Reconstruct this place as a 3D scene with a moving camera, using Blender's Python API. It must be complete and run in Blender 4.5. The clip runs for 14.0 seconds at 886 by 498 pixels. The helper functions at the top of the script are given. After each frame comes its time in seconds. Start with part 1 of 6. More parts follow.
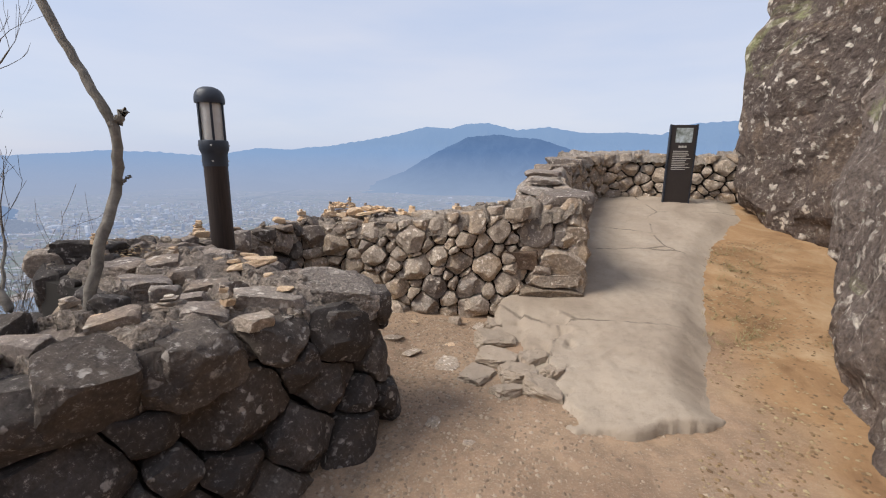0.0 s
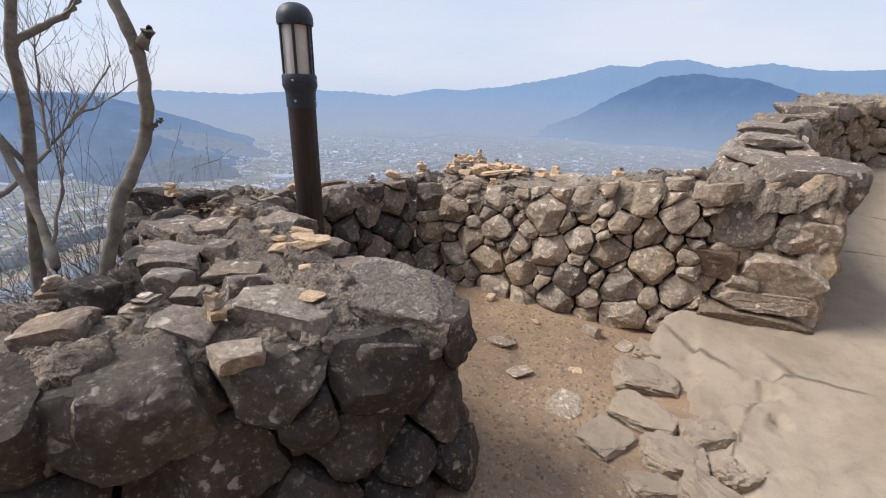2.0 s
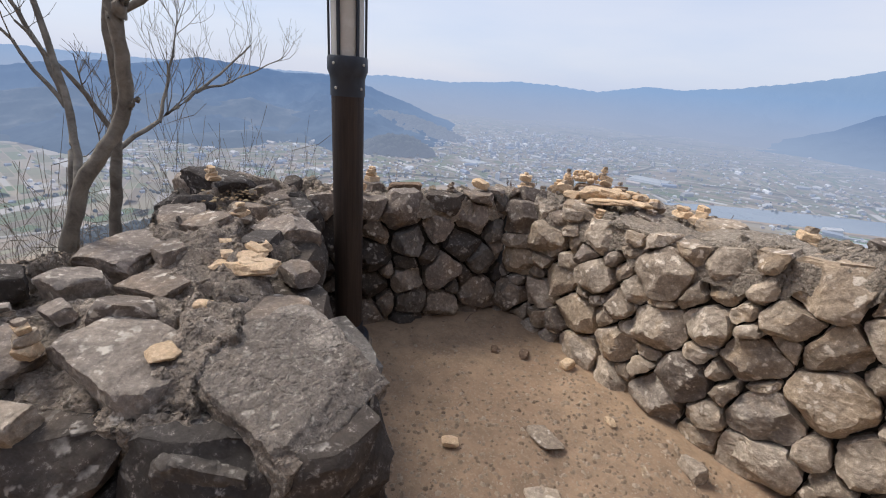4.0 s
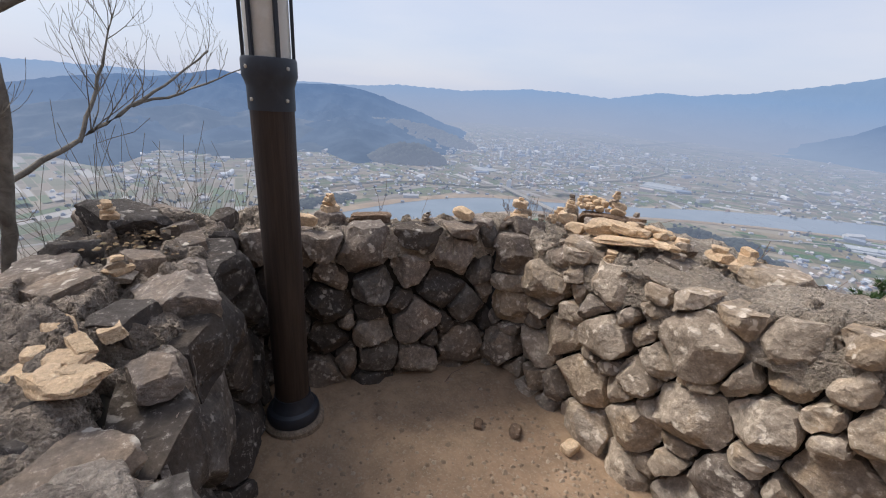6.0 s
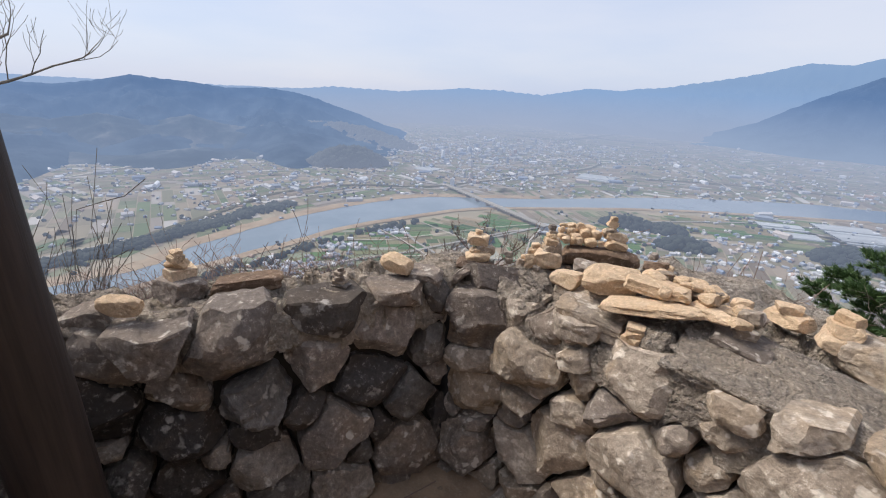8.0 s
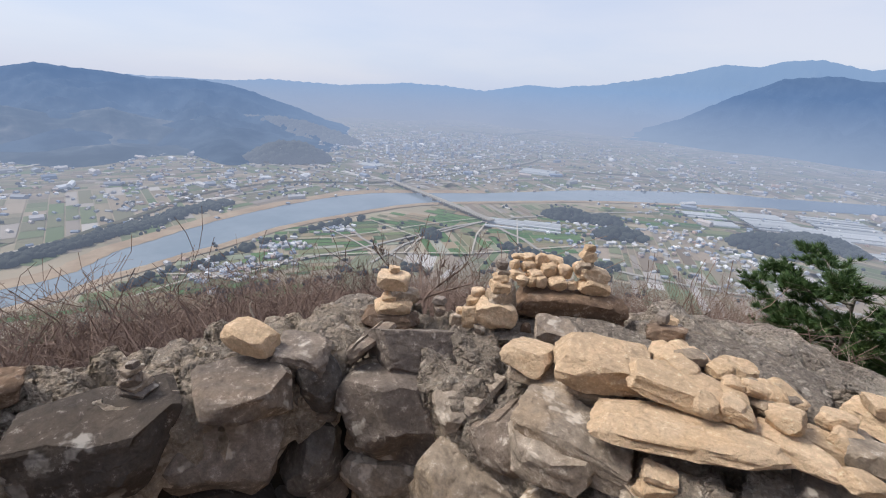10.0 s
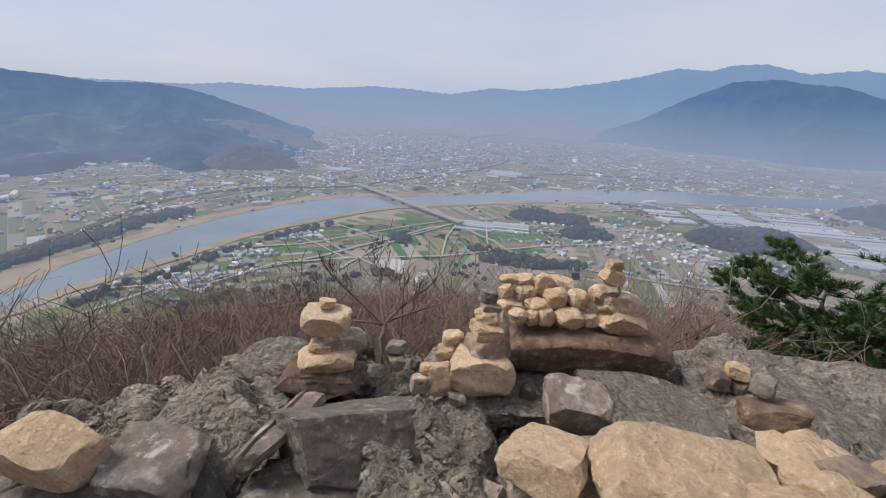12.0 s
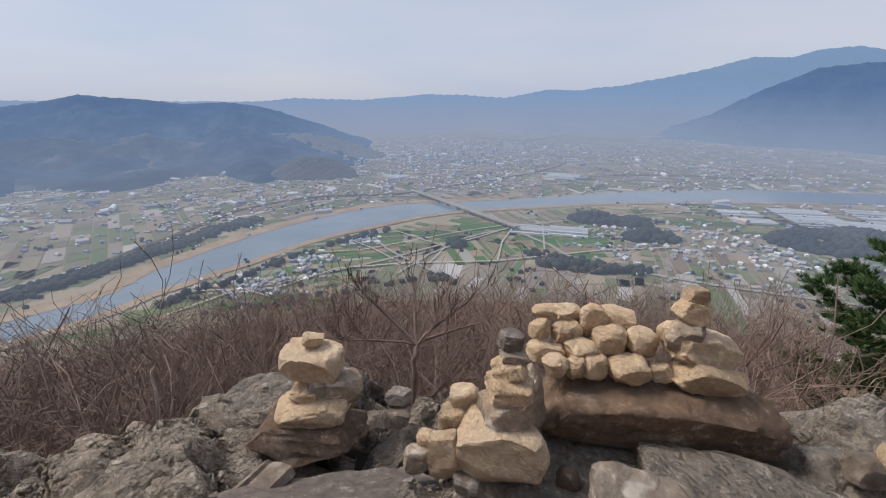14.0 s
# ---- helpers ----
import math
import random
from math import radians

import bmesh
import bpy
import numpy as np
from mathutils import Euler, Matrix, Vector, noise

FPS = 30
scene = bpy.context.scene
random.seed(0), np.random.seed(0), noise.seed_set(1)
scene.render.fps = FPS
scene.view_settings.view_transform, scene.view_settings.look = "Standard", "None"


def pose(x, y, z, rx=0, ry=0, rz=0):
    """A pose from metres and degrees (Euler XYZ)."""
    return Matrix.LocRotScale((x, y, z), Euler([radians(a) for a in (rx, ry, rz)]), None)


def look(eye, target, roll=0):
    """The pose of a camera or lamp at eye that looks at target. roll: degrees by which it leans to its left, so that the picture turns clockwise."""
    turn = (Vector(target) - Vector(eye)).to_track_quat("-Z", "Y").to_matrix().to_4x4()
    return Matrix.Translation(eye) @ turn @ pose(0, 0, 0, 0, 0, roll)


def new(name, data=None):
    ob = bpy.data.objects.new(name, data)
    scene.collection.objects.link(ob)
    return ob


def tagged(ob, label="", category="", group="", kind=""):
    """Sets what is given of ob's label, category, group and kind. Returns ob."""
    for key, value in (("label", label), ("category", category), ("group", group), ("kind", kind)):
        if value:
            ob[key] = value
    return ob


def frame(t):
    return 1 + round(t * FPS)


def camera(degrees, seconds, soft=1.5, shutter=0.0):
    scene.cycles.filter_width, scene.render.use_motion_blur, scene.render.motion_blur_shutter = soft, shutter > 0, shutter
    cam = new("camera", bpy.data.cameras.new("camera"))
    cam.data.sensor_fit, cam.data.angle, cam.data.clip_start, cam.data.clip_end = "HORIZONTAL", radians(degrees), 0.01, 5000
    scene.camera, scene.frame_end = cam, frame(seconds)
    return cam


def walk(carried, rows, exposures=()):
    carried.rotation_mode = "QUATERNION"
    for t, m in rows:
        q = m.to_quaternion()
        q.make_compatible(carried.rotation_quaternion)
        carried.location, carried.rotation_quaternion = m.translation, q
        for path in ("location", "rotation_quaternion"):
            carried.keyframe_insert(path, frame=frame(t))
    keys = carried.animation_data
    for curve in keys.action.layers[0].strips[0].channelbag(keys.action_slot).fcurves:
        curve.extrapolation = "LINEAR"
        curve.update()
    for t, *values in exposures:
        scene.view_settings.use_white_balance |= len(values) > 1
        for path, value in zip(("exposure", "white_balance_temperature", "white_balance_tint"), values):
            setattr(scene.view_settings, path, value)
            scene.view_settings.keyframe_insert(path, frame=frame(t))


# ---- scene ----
cam = camera(92.1, 14.0, soft=1.1)
PATH = [
    (0, (0.812, 0.005, 1.628), (0.435, 1.926, 1.218), 0.6),
    (0.5, (0.898, 0.327, 1.623), (0.314, 2.186, 1.174), -1.4),
    (1, (0.91, 0.612, 1.597), (0.168, 2.376, 1.017), -1.1),
    (1.5, (0.784, 0.93, 1.62), (-0.065, 2.624, 0.981), 0.2),
    (2, (0.721, 1.073, 1.636), (-0.296, 2.662, 0.971), 1.5),
    (2.5, (0.706, 1.3, 1.639), (-0.538, 2.698, 0.934), 1.9),
    (5, (0.763, 2.455, 1.703), (-0.83, 3.423, 0.98), 5.4),
    (5.5, (0.52, 2.528, 1.709), (-1.072, 3.501, 0.989), 4.2),
    (6, (0.336, 2.62, 1.685), (-1.254, 3.608, 0.983), 4.0),
    (6.5, (0.152, 2.827, 1.67), (-1.444, 3.802, 0.961), 3.5),
    (7, (0.035, 2.926, 1.677), (-1.547, 3.924, 0.969), 4.0),
    (7.5, (-0.198, 3.042, 1.654), (-1.727, 4.126, 0.956), 4.2),
    (8, (-0.382, 3.167, 1.64), (-1.837, 4.355, 0.951), 2.6),
    (8.5, (-0.478, 3.342, 1.614), (-1.934, 4.528, 0.925), 1.7),
    (9, (-0.576, 3.477, 1.603), (-1.99, 4.711, 0.912), 2.3),
    (11.5, (-1.032, 3.954, 1.487), (-2.206, 5.418, 0.794), 3.5),
    (12, (-1.055, 4.014, 1.462), (-2.243, 5.474, 0.785), 3.2),
    (12.5, (-1.078, 4.077, 1.446), (-2.302, 5.515, 0.787), 2.6),
    (13, (-1.101, 4.146, 1.424), (-2.389, 5.525, 0.759), 1.6),
    (13.5, (-1.12, 4.192, 1.422), (-2.492, 5.486, 0.758), 0.3),
    (14, (-1.134, 4.215, 1.421), (-2.515, 5.501, 0.759), 0.1),
]
walk(cam, [(t, look(eye, aim, roll)) for t, eye, aim, roll in PATH],
     exposures=[(0, 0.0), (1.0, 0.02), (2.0, 0.11), (3.5, 0.08), (5.0, 0.04), (6.0, 0.0), (9.2, 0.1), (11.4, -0.15), (14, -0.26)])

# ---- light ----
SUN_EL, SUN_AZ = 48.0, 116.0      # degrees; azimuth counted from +y towards -x
sun_way = Vector((-math.sin(radians(SUN_AZ)) * math.cos(radians(SUN_EL)),
                  math.cos(radians(SUN_AZ)) * math.cos(radians(SUN_EL)), math.sin(radians(SUN_EL))))
world = bpy.data.worlds.new("sky")
scene.world = world
world.use_nodes = True
wn = world.node_tree.nodes
sky = wn.new("ShaderNodeTexSky")
sky.sky_type = "NISHITA"
sky.sun_disc = False
sky.sun_elevation = radians(SUN_EL)
sky.sun_rotation = radians(-SUN_AZ)
sky.air_density, sky.dust_density, sky.ozone_density = 1.0, 1.5, 2.0
wn["Background"].inputs[1].default_value = 0.09
world.node_tree.links.new(sky.outputs[0], wn["Background"].inputs[0])
haze = wn.new("ShaderNodeBackground")          # the bright hazy veil over the whole sky
haze.inputs[1].default_value = 1.2
where = wn.new("ShaderNodeTexCoord")
squash = wn.new("ShaderNodeMapping")
squash.inputs["Scale"].default_value = (1.0, 1.0, 5.0)
streak = wn.new("ShaderNodeTexNoise")          # faint thin cloud streaks
streak.inputs["Scale"].default_value, streak.inputs["Detail"].default_value = 1.6, 6
tone = wn.new("ShaderNodeValToRGB")
tone.color_ramp.elements[0].position, tone.color_ramp.elements[0].color = 0.35, (0.55, 0.63, 0.82, 1)
tone.color_ramp.elements[1].position, tone.color_ramp.elements[1].color = 0.68, (0.68, 0.71, 0.83, 1)
for a, b in ((where.outputs["Generated"], squash.inputs[0]), (squash.outputs[0], streak.inputs["Vector"]), (streak.outputs["Fac"], tone.inputs[0]), (tone.outputs[0], haze.inputs[0])):
    world.node_tree.links.new(a, b)
veil = wn.new("ShaderNodeMixShader")
veil.inputs[0].default_value = 0.75
world.node_tree.links.new(wn["Background"].outputs[0], veil.inputs[1])
world.node_tree.links.new(haze.outputs[0], veil.inputs[2])
world.node_tree.links.new(veil.outputs[0], wn["World Output"].inputs[0])
lamp_data = bpy.data.lights.new("sun", "SUN")
lamp_data.energy, lamp_data.angle, lamp_data.color = 3.9, radians(24), (1.0, 0.95, 0.88)
sun = new("sun", lamp_data)
sun.matrix_world = look(sun_way * 50, (0, 0, 0))


# ---- materials ----
class Mat:
    """A small node-tree writer for one procedural material."""

    def __init__(self, name, rough=0.9, metal=0.0, spec=0.3):
        self.m = bpy.data.materials.new(name)
        self.m.use_nodes = True
        self.t = self.m.node_tree
        self.b = self.t.nodes["Principled BSDF"]
        self.b.inputs["Roughness"].default_value = rough
        self.b.inputs["Metallic"].default_value = metal
        self.b.inputs["Specular IOR Level"].default_value = spec

    def node(self, kind, **sets):
        n = self.t.nodes.new(kind)
        for k, v in sets.items():
            if k.startswith("i_"):
                n.inputs[k[2:].replace("_", " ")].default_value = v
        return n

    def link(self, a, b):
        self.t.links.new(a, b)

    def coords(self, jitter=False):
        c = self.node("ShaderNodeTexCoord").outputs["Object"]
        if not jitter:
            return c
        info = self.node("ShaderNodeObjectInfo")
        mul = self.t.nodes.new("ShaderNodeVectorMath")
        mul.operation = "MULTIPLY"
        mul.inputs[1].default_value = (37.0, 53.0, 71.0)
        self.link(info.outputs["Random"], mul.inputs[0])
        add = self.t.nodes.new("ShaderNodeVectorMath")
        add.operation = "ADD"
        self.link(c, add.inputs[0])
        self.link(mul.outputs[0], add.inputs[1])
        return add.outputs[0]

    def noise(self, co, scale, detail=6, rough=0.6, distort=0.0):
        n = self.node("ShaderNodeTexNoise", i_Scale=scale, i_Detail=detail, i_Roughness=rough, i_Distortion=distort)
        self.link(co, n.inputs["Vector"])
        return n.outputs["Fac"]

    def ramp(self, fac, stops):
        r = self.t.nodes.new("ShaderNodeValToRGB")
        e = r.color_ramp.elements
        while len(e) < len(stops):
            e.new(0.5)
        for el, (p, c) in zip(e, stops):
            el.position = p
            el.color = (*c, 1) if len(c) == 3 else c
        self.link(fac, r.inputs[0])
        return r.outputs["Color"]

    def mask(self, fac, lo, hi):
        n = self.t.nodes.new("ShaderNodeMapRange")
        n.inputs["From Min"].default_value, n.inputs["From Max"].default_value = lo, hi
        self.link(fac, n.inputs["Value"])
        return n.outputs["Result"]

    def mix(self, fac, a, b, mode="MIX"):
        n = self.t.nodes.new("ShaderNodeMix")
        n.data_type, n.blend_type = "RGBA", mode
        for s, v in ((n.inputs[0], fac), (n.inputs[6], a), (n.inputs[7], b)):
            if isinstance(v, tuple):
                s.default_value = (*v, 1)
            elif isinstance(v, (int, float)):
                s.default_value = v
            else:
                self.link(v, s)
        return n.outputs[2]

    def math(self, op, a, b):
        n = self.t.nodes.new("ShaderNodeMath")
        n.operation = op
        for s, v in ((n.inputs[0], a), (n.inputs[1], b)):
            if isinstance(v, (int, float)):
                s.default_value = v
            else:
                self.link(v, s)
        return n.outputs[0]

    def bump(self, fac, strength, dist):
        n = self.node("ShaderNodeBump", i_Strength=strength, i_Distance=dist)
        self.link(fac, n.inputs["Height"])
        if self.b.inputs["Normal"].links:
            self.link(self.b.inputs["Normal"].links[0].from_socket, n.inputs["Normal"])
        self.link(n.outputs[0], self.b.inputs["Normal"])

    def colour(self, c):
        if isinstance(c, tuple):
            self.b.inputs["Base Color"].default_value = (*c, 1)
        else:
            self.link(c, self.b.inputs["Base Color"])
        return self


def rock_material(name, dark, mid, ochre, pale, lichen=0.5, ochre_amount=0.5, per="object", scale=1.0, bump=0.6, grain=0.006, cover=0.5, moss=0.0, pit=0.5):
    """Weathered rock: a tone for each stone, mottling, rust stains, lichen spots and fine relief."""
    # every tone is tinted a little warmer
    dark, mid, ochre, pale = [(r * 1.06, g * 0.975, b * 0.93) for r, g, b in (dark, mid, ochre, pale)]
    m = Mat(name, rough=0.92, spec=0.2)
    co = m.coords(jitter=per == "object")
    if per == "object":
        rnd = m.node("ShaderNodeObjectInfo").outputs["Random"]
    else:
        rnd = m.node("ShaderNodeNewGeometry").outputs["Random Per Island"]
    tone = m.ramp(rnd, [(0.0, tuple(c * 1.2 for c in dark)), (0.22, tuple(c * 1.1 for c in mid)), (0.42, tuple(c * 0.6 for c in mid)), (0.7, tuple((a + b) / 2 for a, b in zip(mid, ochre))), (0.85, tuple((a + b) / 2 for a, b in zip(mid, pale))), (1.0, mid)])
    big = m.noise(co, 5 * scale, 5, 0.65, 0.4)
    fine = m.noise(co, 38 * scale, 10, 0.78)
    col = m.mix(m.mask(big, 0.35, 0.7), tone, tuple(c * 1.5 for c in dark), "MIX")
    col = m.mix(m.math("MULTIPLY", m.mask(m.noise(co, 3.1 * scale, 4, 0.6, 1.0), 0.52, 0.68), ochre_amount), col, ochre)
    col = m.mix(m.mask(fine, 0.38, 0.62), m.mix(pit, col, (0.03, 0.026, 0.021)), m.mix(m.mask(fine, 0.56, 0.74), col, tuple(min(0.85, c * 1.25) for c in pale), "MIX"))
    vor = m.node("ShaderNodeTexVoronoi", i_Scale=16 * scale, i_Randomness=1.0)
    wob = m.t.nodes.new("ShaderNodeVectorMath")
    wob.operation = "ADD"
    wn2 = m.node("ShaderNodeTexNoise", i_Scale=24 * scale, i_Detail=3)
    m.link(co, wn2.inputs["Vector"])
    sc = m.t.nodes.new("ShaderNodeVectorMath")
    sc.operation = "SCALE"
    sc.inputs["Scale"].default_value = 0.09 / scale
    m.link(wn2.outputs["Color"], sc.inputs[0])
    m.link(co, wob.inputs[0])
    m.link(sc.outputs[0], wob.inputs[1])
    m.link(wob.outputs[0], vor.inputs["Vector"])
    spots = m.mask(vor.outputs["Distance"], 0.34, 0.22)
    patch = m.mask(m.noise(co, 6.5 * scale, 4, 0.6), cover, cover + 0.12)
    lich = m.math("MULTIPLY", m.math("MULTIPLY", spots, patch), lichen)
    col = m.mix(lich, col, pale)
    if moss:
        col = m.mix(m.math("MULTIPLY", m.mask(m.noise(co, 2.2 * scale, 6, 0.7, 0.8), 0.58, 0.66), moss), col, (0.34, 0.34, 0.17))
    m.colour(col)
    m.bump(fine, min(1.0, bump * 1.5), grain * 1.5)
    m.bump(big, bump, grain * 3)
    m.bump(m.noise(co, 120 * scale, 4, 0.7), bump * 0.6, grain * 0.3)
    crag = m.node("ShaderNodeTexVoronoi", i_Scale=13 * scale)
    crag.feature = "DISTANCE_TO_EDGE"
    m.link(wob.outputs[0], crag.inputs["Vector"])
    m.bump(m.mask(crag.outputs["Distance"], 0.0, 0.22), bump * 0.55, grain * 1.6)
    return m.m


# weathered stone, darkened further to paint in the shade on wall faces
DARK = rock_material("weathered_stone_painted_shade", (0.040, 0.0365, 0.035), (0.128, 0.120, 0.114), (0.16, 0.125, 0.092), (0.42, 0.41, 0.38), 0.8, 0.3)
GREY = rock_material("grey_stone", (0.14, 0.124, 0.11), (0.36, 0.322, 0.286), (0.36, 0.27, 0.18), (0.56, 0.54, 0.48), 1.0, 0.4, cover=0.46)
WARM = rock_material("warm_stone", (0.24, 0.205, 0.165), (0.56, 0.50, 0.415), (0.54, 0.41, 0.26), (0.66, 0.62, 0.54), 1.0, 0.6, cover=0.44)
OCHRE = rock_material("ochre_stone", (0.50, 0.385, 0.26), (0.76, 0.61, 0.43), (0.74, 0.55, 0.34), (0.80, 0.69, 0.53), 0.3, 0.6, scale=2.0, pit=0.3)
BROWN = rock_material("brown_stone", (0.13, 0.095, 0.07), (0.23, 0.165, 0.12), (0.32, 0.22, 0.14), (0.45, 0.41, 0.35), 0.4, 0.5)
TOPROCK = rock_material("rough_wall_top", (0.22, 0.20, 0.175), (0.52, 0.475, 0.415), (0.50, 0.42, 0.31), (0.62, 0.59, 0.52), 0.6, 0.35, per="island", scale=1.6, bump=1.0, grain=0.014, pit=0.4)
# left wall's top, tone raised so that it reads as lit
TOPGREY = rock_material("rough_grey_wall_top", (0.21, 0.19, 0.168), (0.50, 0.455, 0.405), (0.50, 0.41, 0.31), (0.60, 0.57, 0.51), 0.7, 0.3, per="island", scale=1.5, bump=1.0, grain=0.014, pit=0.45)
CLIFF = rock_material("cliff_rock", (0.13, 0.105, 0.092), (0.30, 0.255, 0.225), (0.34, 0.25, 0.175), (0.72, 0.69, 0.61), 1.0, 0.5, per="island", scale=0.36, bump=1.0, grain=0.035, cover=0.42, moss=0.8, pit=0.6)
CORE = Mat("dark_earth_joint").colour((0.03, 0.025, 0.02)).m


def soil_material():
    m = Mat("trodden_soil", rough=0.95, spec=0.15)
    co = m.coords()
    a, b, c = m.noise(co, 0.9, 5, 0.6), m.noise(co, 9, 8, 0.7), m.noise(co, 70, 6, 0.75)
    col = m.ramp(a, [(0.3, (0.26, 0.168, 0.110)), (0.5, (0.355, 0.242, 0.160)), (0.7, (0.445, 0.308, 0.196))])
    col = m.mix(m.mask(b, 0.38, 0.62), m.mix(0.45, col, (0.13, 0.098, 0.07)), col)
    col = m.mix(m.math("MULTIPLY", m.mask(c, 0.52, 0.7), 0.5), col, (0.46, 0.39, 0.30))
    # ochre washed earth along the foot of the cliff
    xy = m.node("ShaderNodeSeparateXYZ")
    m.link(co, xy.inputs[0])
    gully = m.math("MULTIPLY", m.mask(m.math("ADD", xy.outputs[0], m.math("MULTIPLY", m.math("SUBTRACT", a, 0.5), 1.2)), 2.15, 2.6), 0.8)
    col = m.mix(gully, col, m.ramp(m.noise(co, 1.5, 9, 0.68, 0.6), [(0.32, (0.17, 0.085, 0.035)), (0.5, (0.34, 0.20, 0.095)), (0.68, (0.46, 0.32, 0.185))]))
    # brush-covered hillside away from the terrace
    far = m.t.nodes.new("ShaderNodeVectorMath")
    far.operation = "LENGTH"
    m.link(co, far.inputs[0])
    wood = m.ramp(m.noise(co, 0.12, 6, 0.7), [(0.3, (0.10, 0.068, 0.048)), (0.6, (0.16, 0.11, 0.078)), (0.75, (0.18, 0.14, 0.08))])
    wild = m.math("MAXIMUM", m.mask(far.outputs["Value"], 14, 18), m.mask(xy.outputs[0], -2.3, -3.0))
    col = m.mix(wild, col, wood)
    field = m.ramp(m.noise(co, 0.006, 4, 0.6), [(0.3, (0.22, 0.20, 0.145)), (0.55, (0.30, 0.255, 0.19)), (0.75, (0.19, 0.21, 0.13))])
    col = m.mix(m.mask(far.outputs["Value"], 330, 400), col, field)
    m.colour(col)
    m.bump(c, 0.7, 0.006)
    m.bump(b, 0.6, 0.02)
    return m


def with_painted_haze(m, length=2300.0, tint=(0.33, 0.425, 0.615), most=0.94, floor_tint=(0.36, 0.43, 0.59)):
    """Far backdrop: beyond the terrace the landscape fades to haze painted in as bluish emission."""
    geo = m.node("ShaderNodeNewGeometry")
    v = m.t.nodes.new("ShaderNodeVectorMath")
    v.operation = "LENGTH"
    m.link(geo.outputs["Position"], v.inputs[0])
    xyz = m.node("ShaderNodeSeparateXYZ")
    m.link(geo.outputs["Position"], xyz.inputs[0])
    low = m.t.nodes.new("ShaderNodeMapRange")        # the painted haze is strongest on the valley floor
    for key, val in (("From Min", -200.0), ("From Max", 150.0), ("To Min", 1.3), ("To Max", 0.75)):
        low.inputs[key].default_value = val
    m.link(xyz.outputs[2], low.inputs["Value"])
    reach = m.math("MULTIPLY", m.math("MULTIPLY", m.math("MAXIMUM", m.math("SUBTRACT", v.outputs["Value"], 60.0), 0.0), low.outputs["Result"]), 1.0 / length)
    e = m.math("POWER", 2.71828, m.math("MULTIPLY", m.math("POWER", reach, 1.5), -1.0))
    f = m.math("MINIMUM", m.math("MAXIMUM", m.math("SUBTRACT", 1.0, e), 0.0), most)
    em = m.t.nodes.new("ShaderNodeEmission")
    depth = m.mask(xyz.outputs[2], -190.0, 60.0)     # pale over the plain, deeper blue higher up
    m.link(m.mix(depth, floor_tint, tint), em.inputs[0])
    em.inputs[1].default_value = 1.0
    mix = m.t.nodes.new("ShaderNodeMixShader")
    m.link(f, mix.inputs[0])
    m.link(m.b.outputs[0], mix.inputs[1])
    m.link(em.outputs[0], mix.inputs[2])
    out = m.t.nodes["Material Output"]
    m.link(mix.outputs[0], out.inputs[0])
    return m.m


# the ground sheet gets the same emissive haze painted in with distance
SOIL = with_painted_haze(soil_material())


def slab_material():
    m = Mat("worn_sandstone", rough=0.85, spec=0.25)
    co = m.coords()
    a, b, c = m.noise(co, 1.1, 6, 0.6, 0.6), m.noise(co, 11, 8, 0.7), m.noise(co, 90, 5, 0.7)
    col = m.ramp(a, [(0.28, (0.265, 0.207, 0.155)), (0.5, (0.36, 0.29, 0.222)), (0.72, (0.43, 0.355, 0.275))])
    col = m.mix(m.math("MULTIPLY", m.mask(b, 0.5, 0.3), 0.35), col, (0.20, 0.155, 0.11))
    wave = m.node("ShaderNodeTexVoronoi", i_Scale=0.9)
    wave.feature = "DISTANCE_TO_EDGE"
    wob = m.mix(0.25, co, m.node("ShaderNodeTexNoise", i_Scale=1.5, i_Detail=6).outputs["Color"])
    m.link(wob, wave.inputs["Vector"])
    col = m.mix(m.math("MULTIPLY", m.mask(m.noise(co, 32, 7, 0.75), 0.42, 0.3), 0.5), col, (0.22, 0.175, 0.125))
    crack = m.math("MULTIPLY", m.mask(wave.outputs["Distance"], 0.014, 0.002), m.mask(a, 0.46, 0.54))
    col = m.mix(m.math("MULTIPLY", crack, 0.7), col, (0.08, 0.06, 0.045))
    m.colour(col)
    m.bump(c, 0.8, 0.004)
    m.bump(b, 0.8, 0.016)
    return m.m


SLAB = slab_material()


def bark_material(name, a, b):
    m = Mat(name, rough=0.9, spec=0.2)
    co = m.coords()
    n = m.noise(co, 14, 6, 0.7, 0.5)
    m.colour(m.ramp(n, [(0.3, a), (0.7, b)]))
    m.bump(m.noise(co, 60, 5, 0.7), 0.6, 0.006)
    return m.m


BARK = bark_material("grey_bark", (0.10, 0.085, 0.07), (0.27, 0.24, 0.20))
TWIG = bark_material("dry_twigs", (0.13, 0.088, 0.070), (0.25, 0.175, 0.14))
DEADWOOD = bark_material("bleached_deadwood", (0.26, 0.21, 0.16), (0.42, 0.36, 0.29))


def leaf_material(name, stops, rough=0.7):
    m = Mat(name, rough=rough, spec=0.25)
    rnd = m.node("ShaderNodeNewGeometry").outputs["Random Per Island"]
    m.colour(m.ramp(rnd, stops))
    return m.m


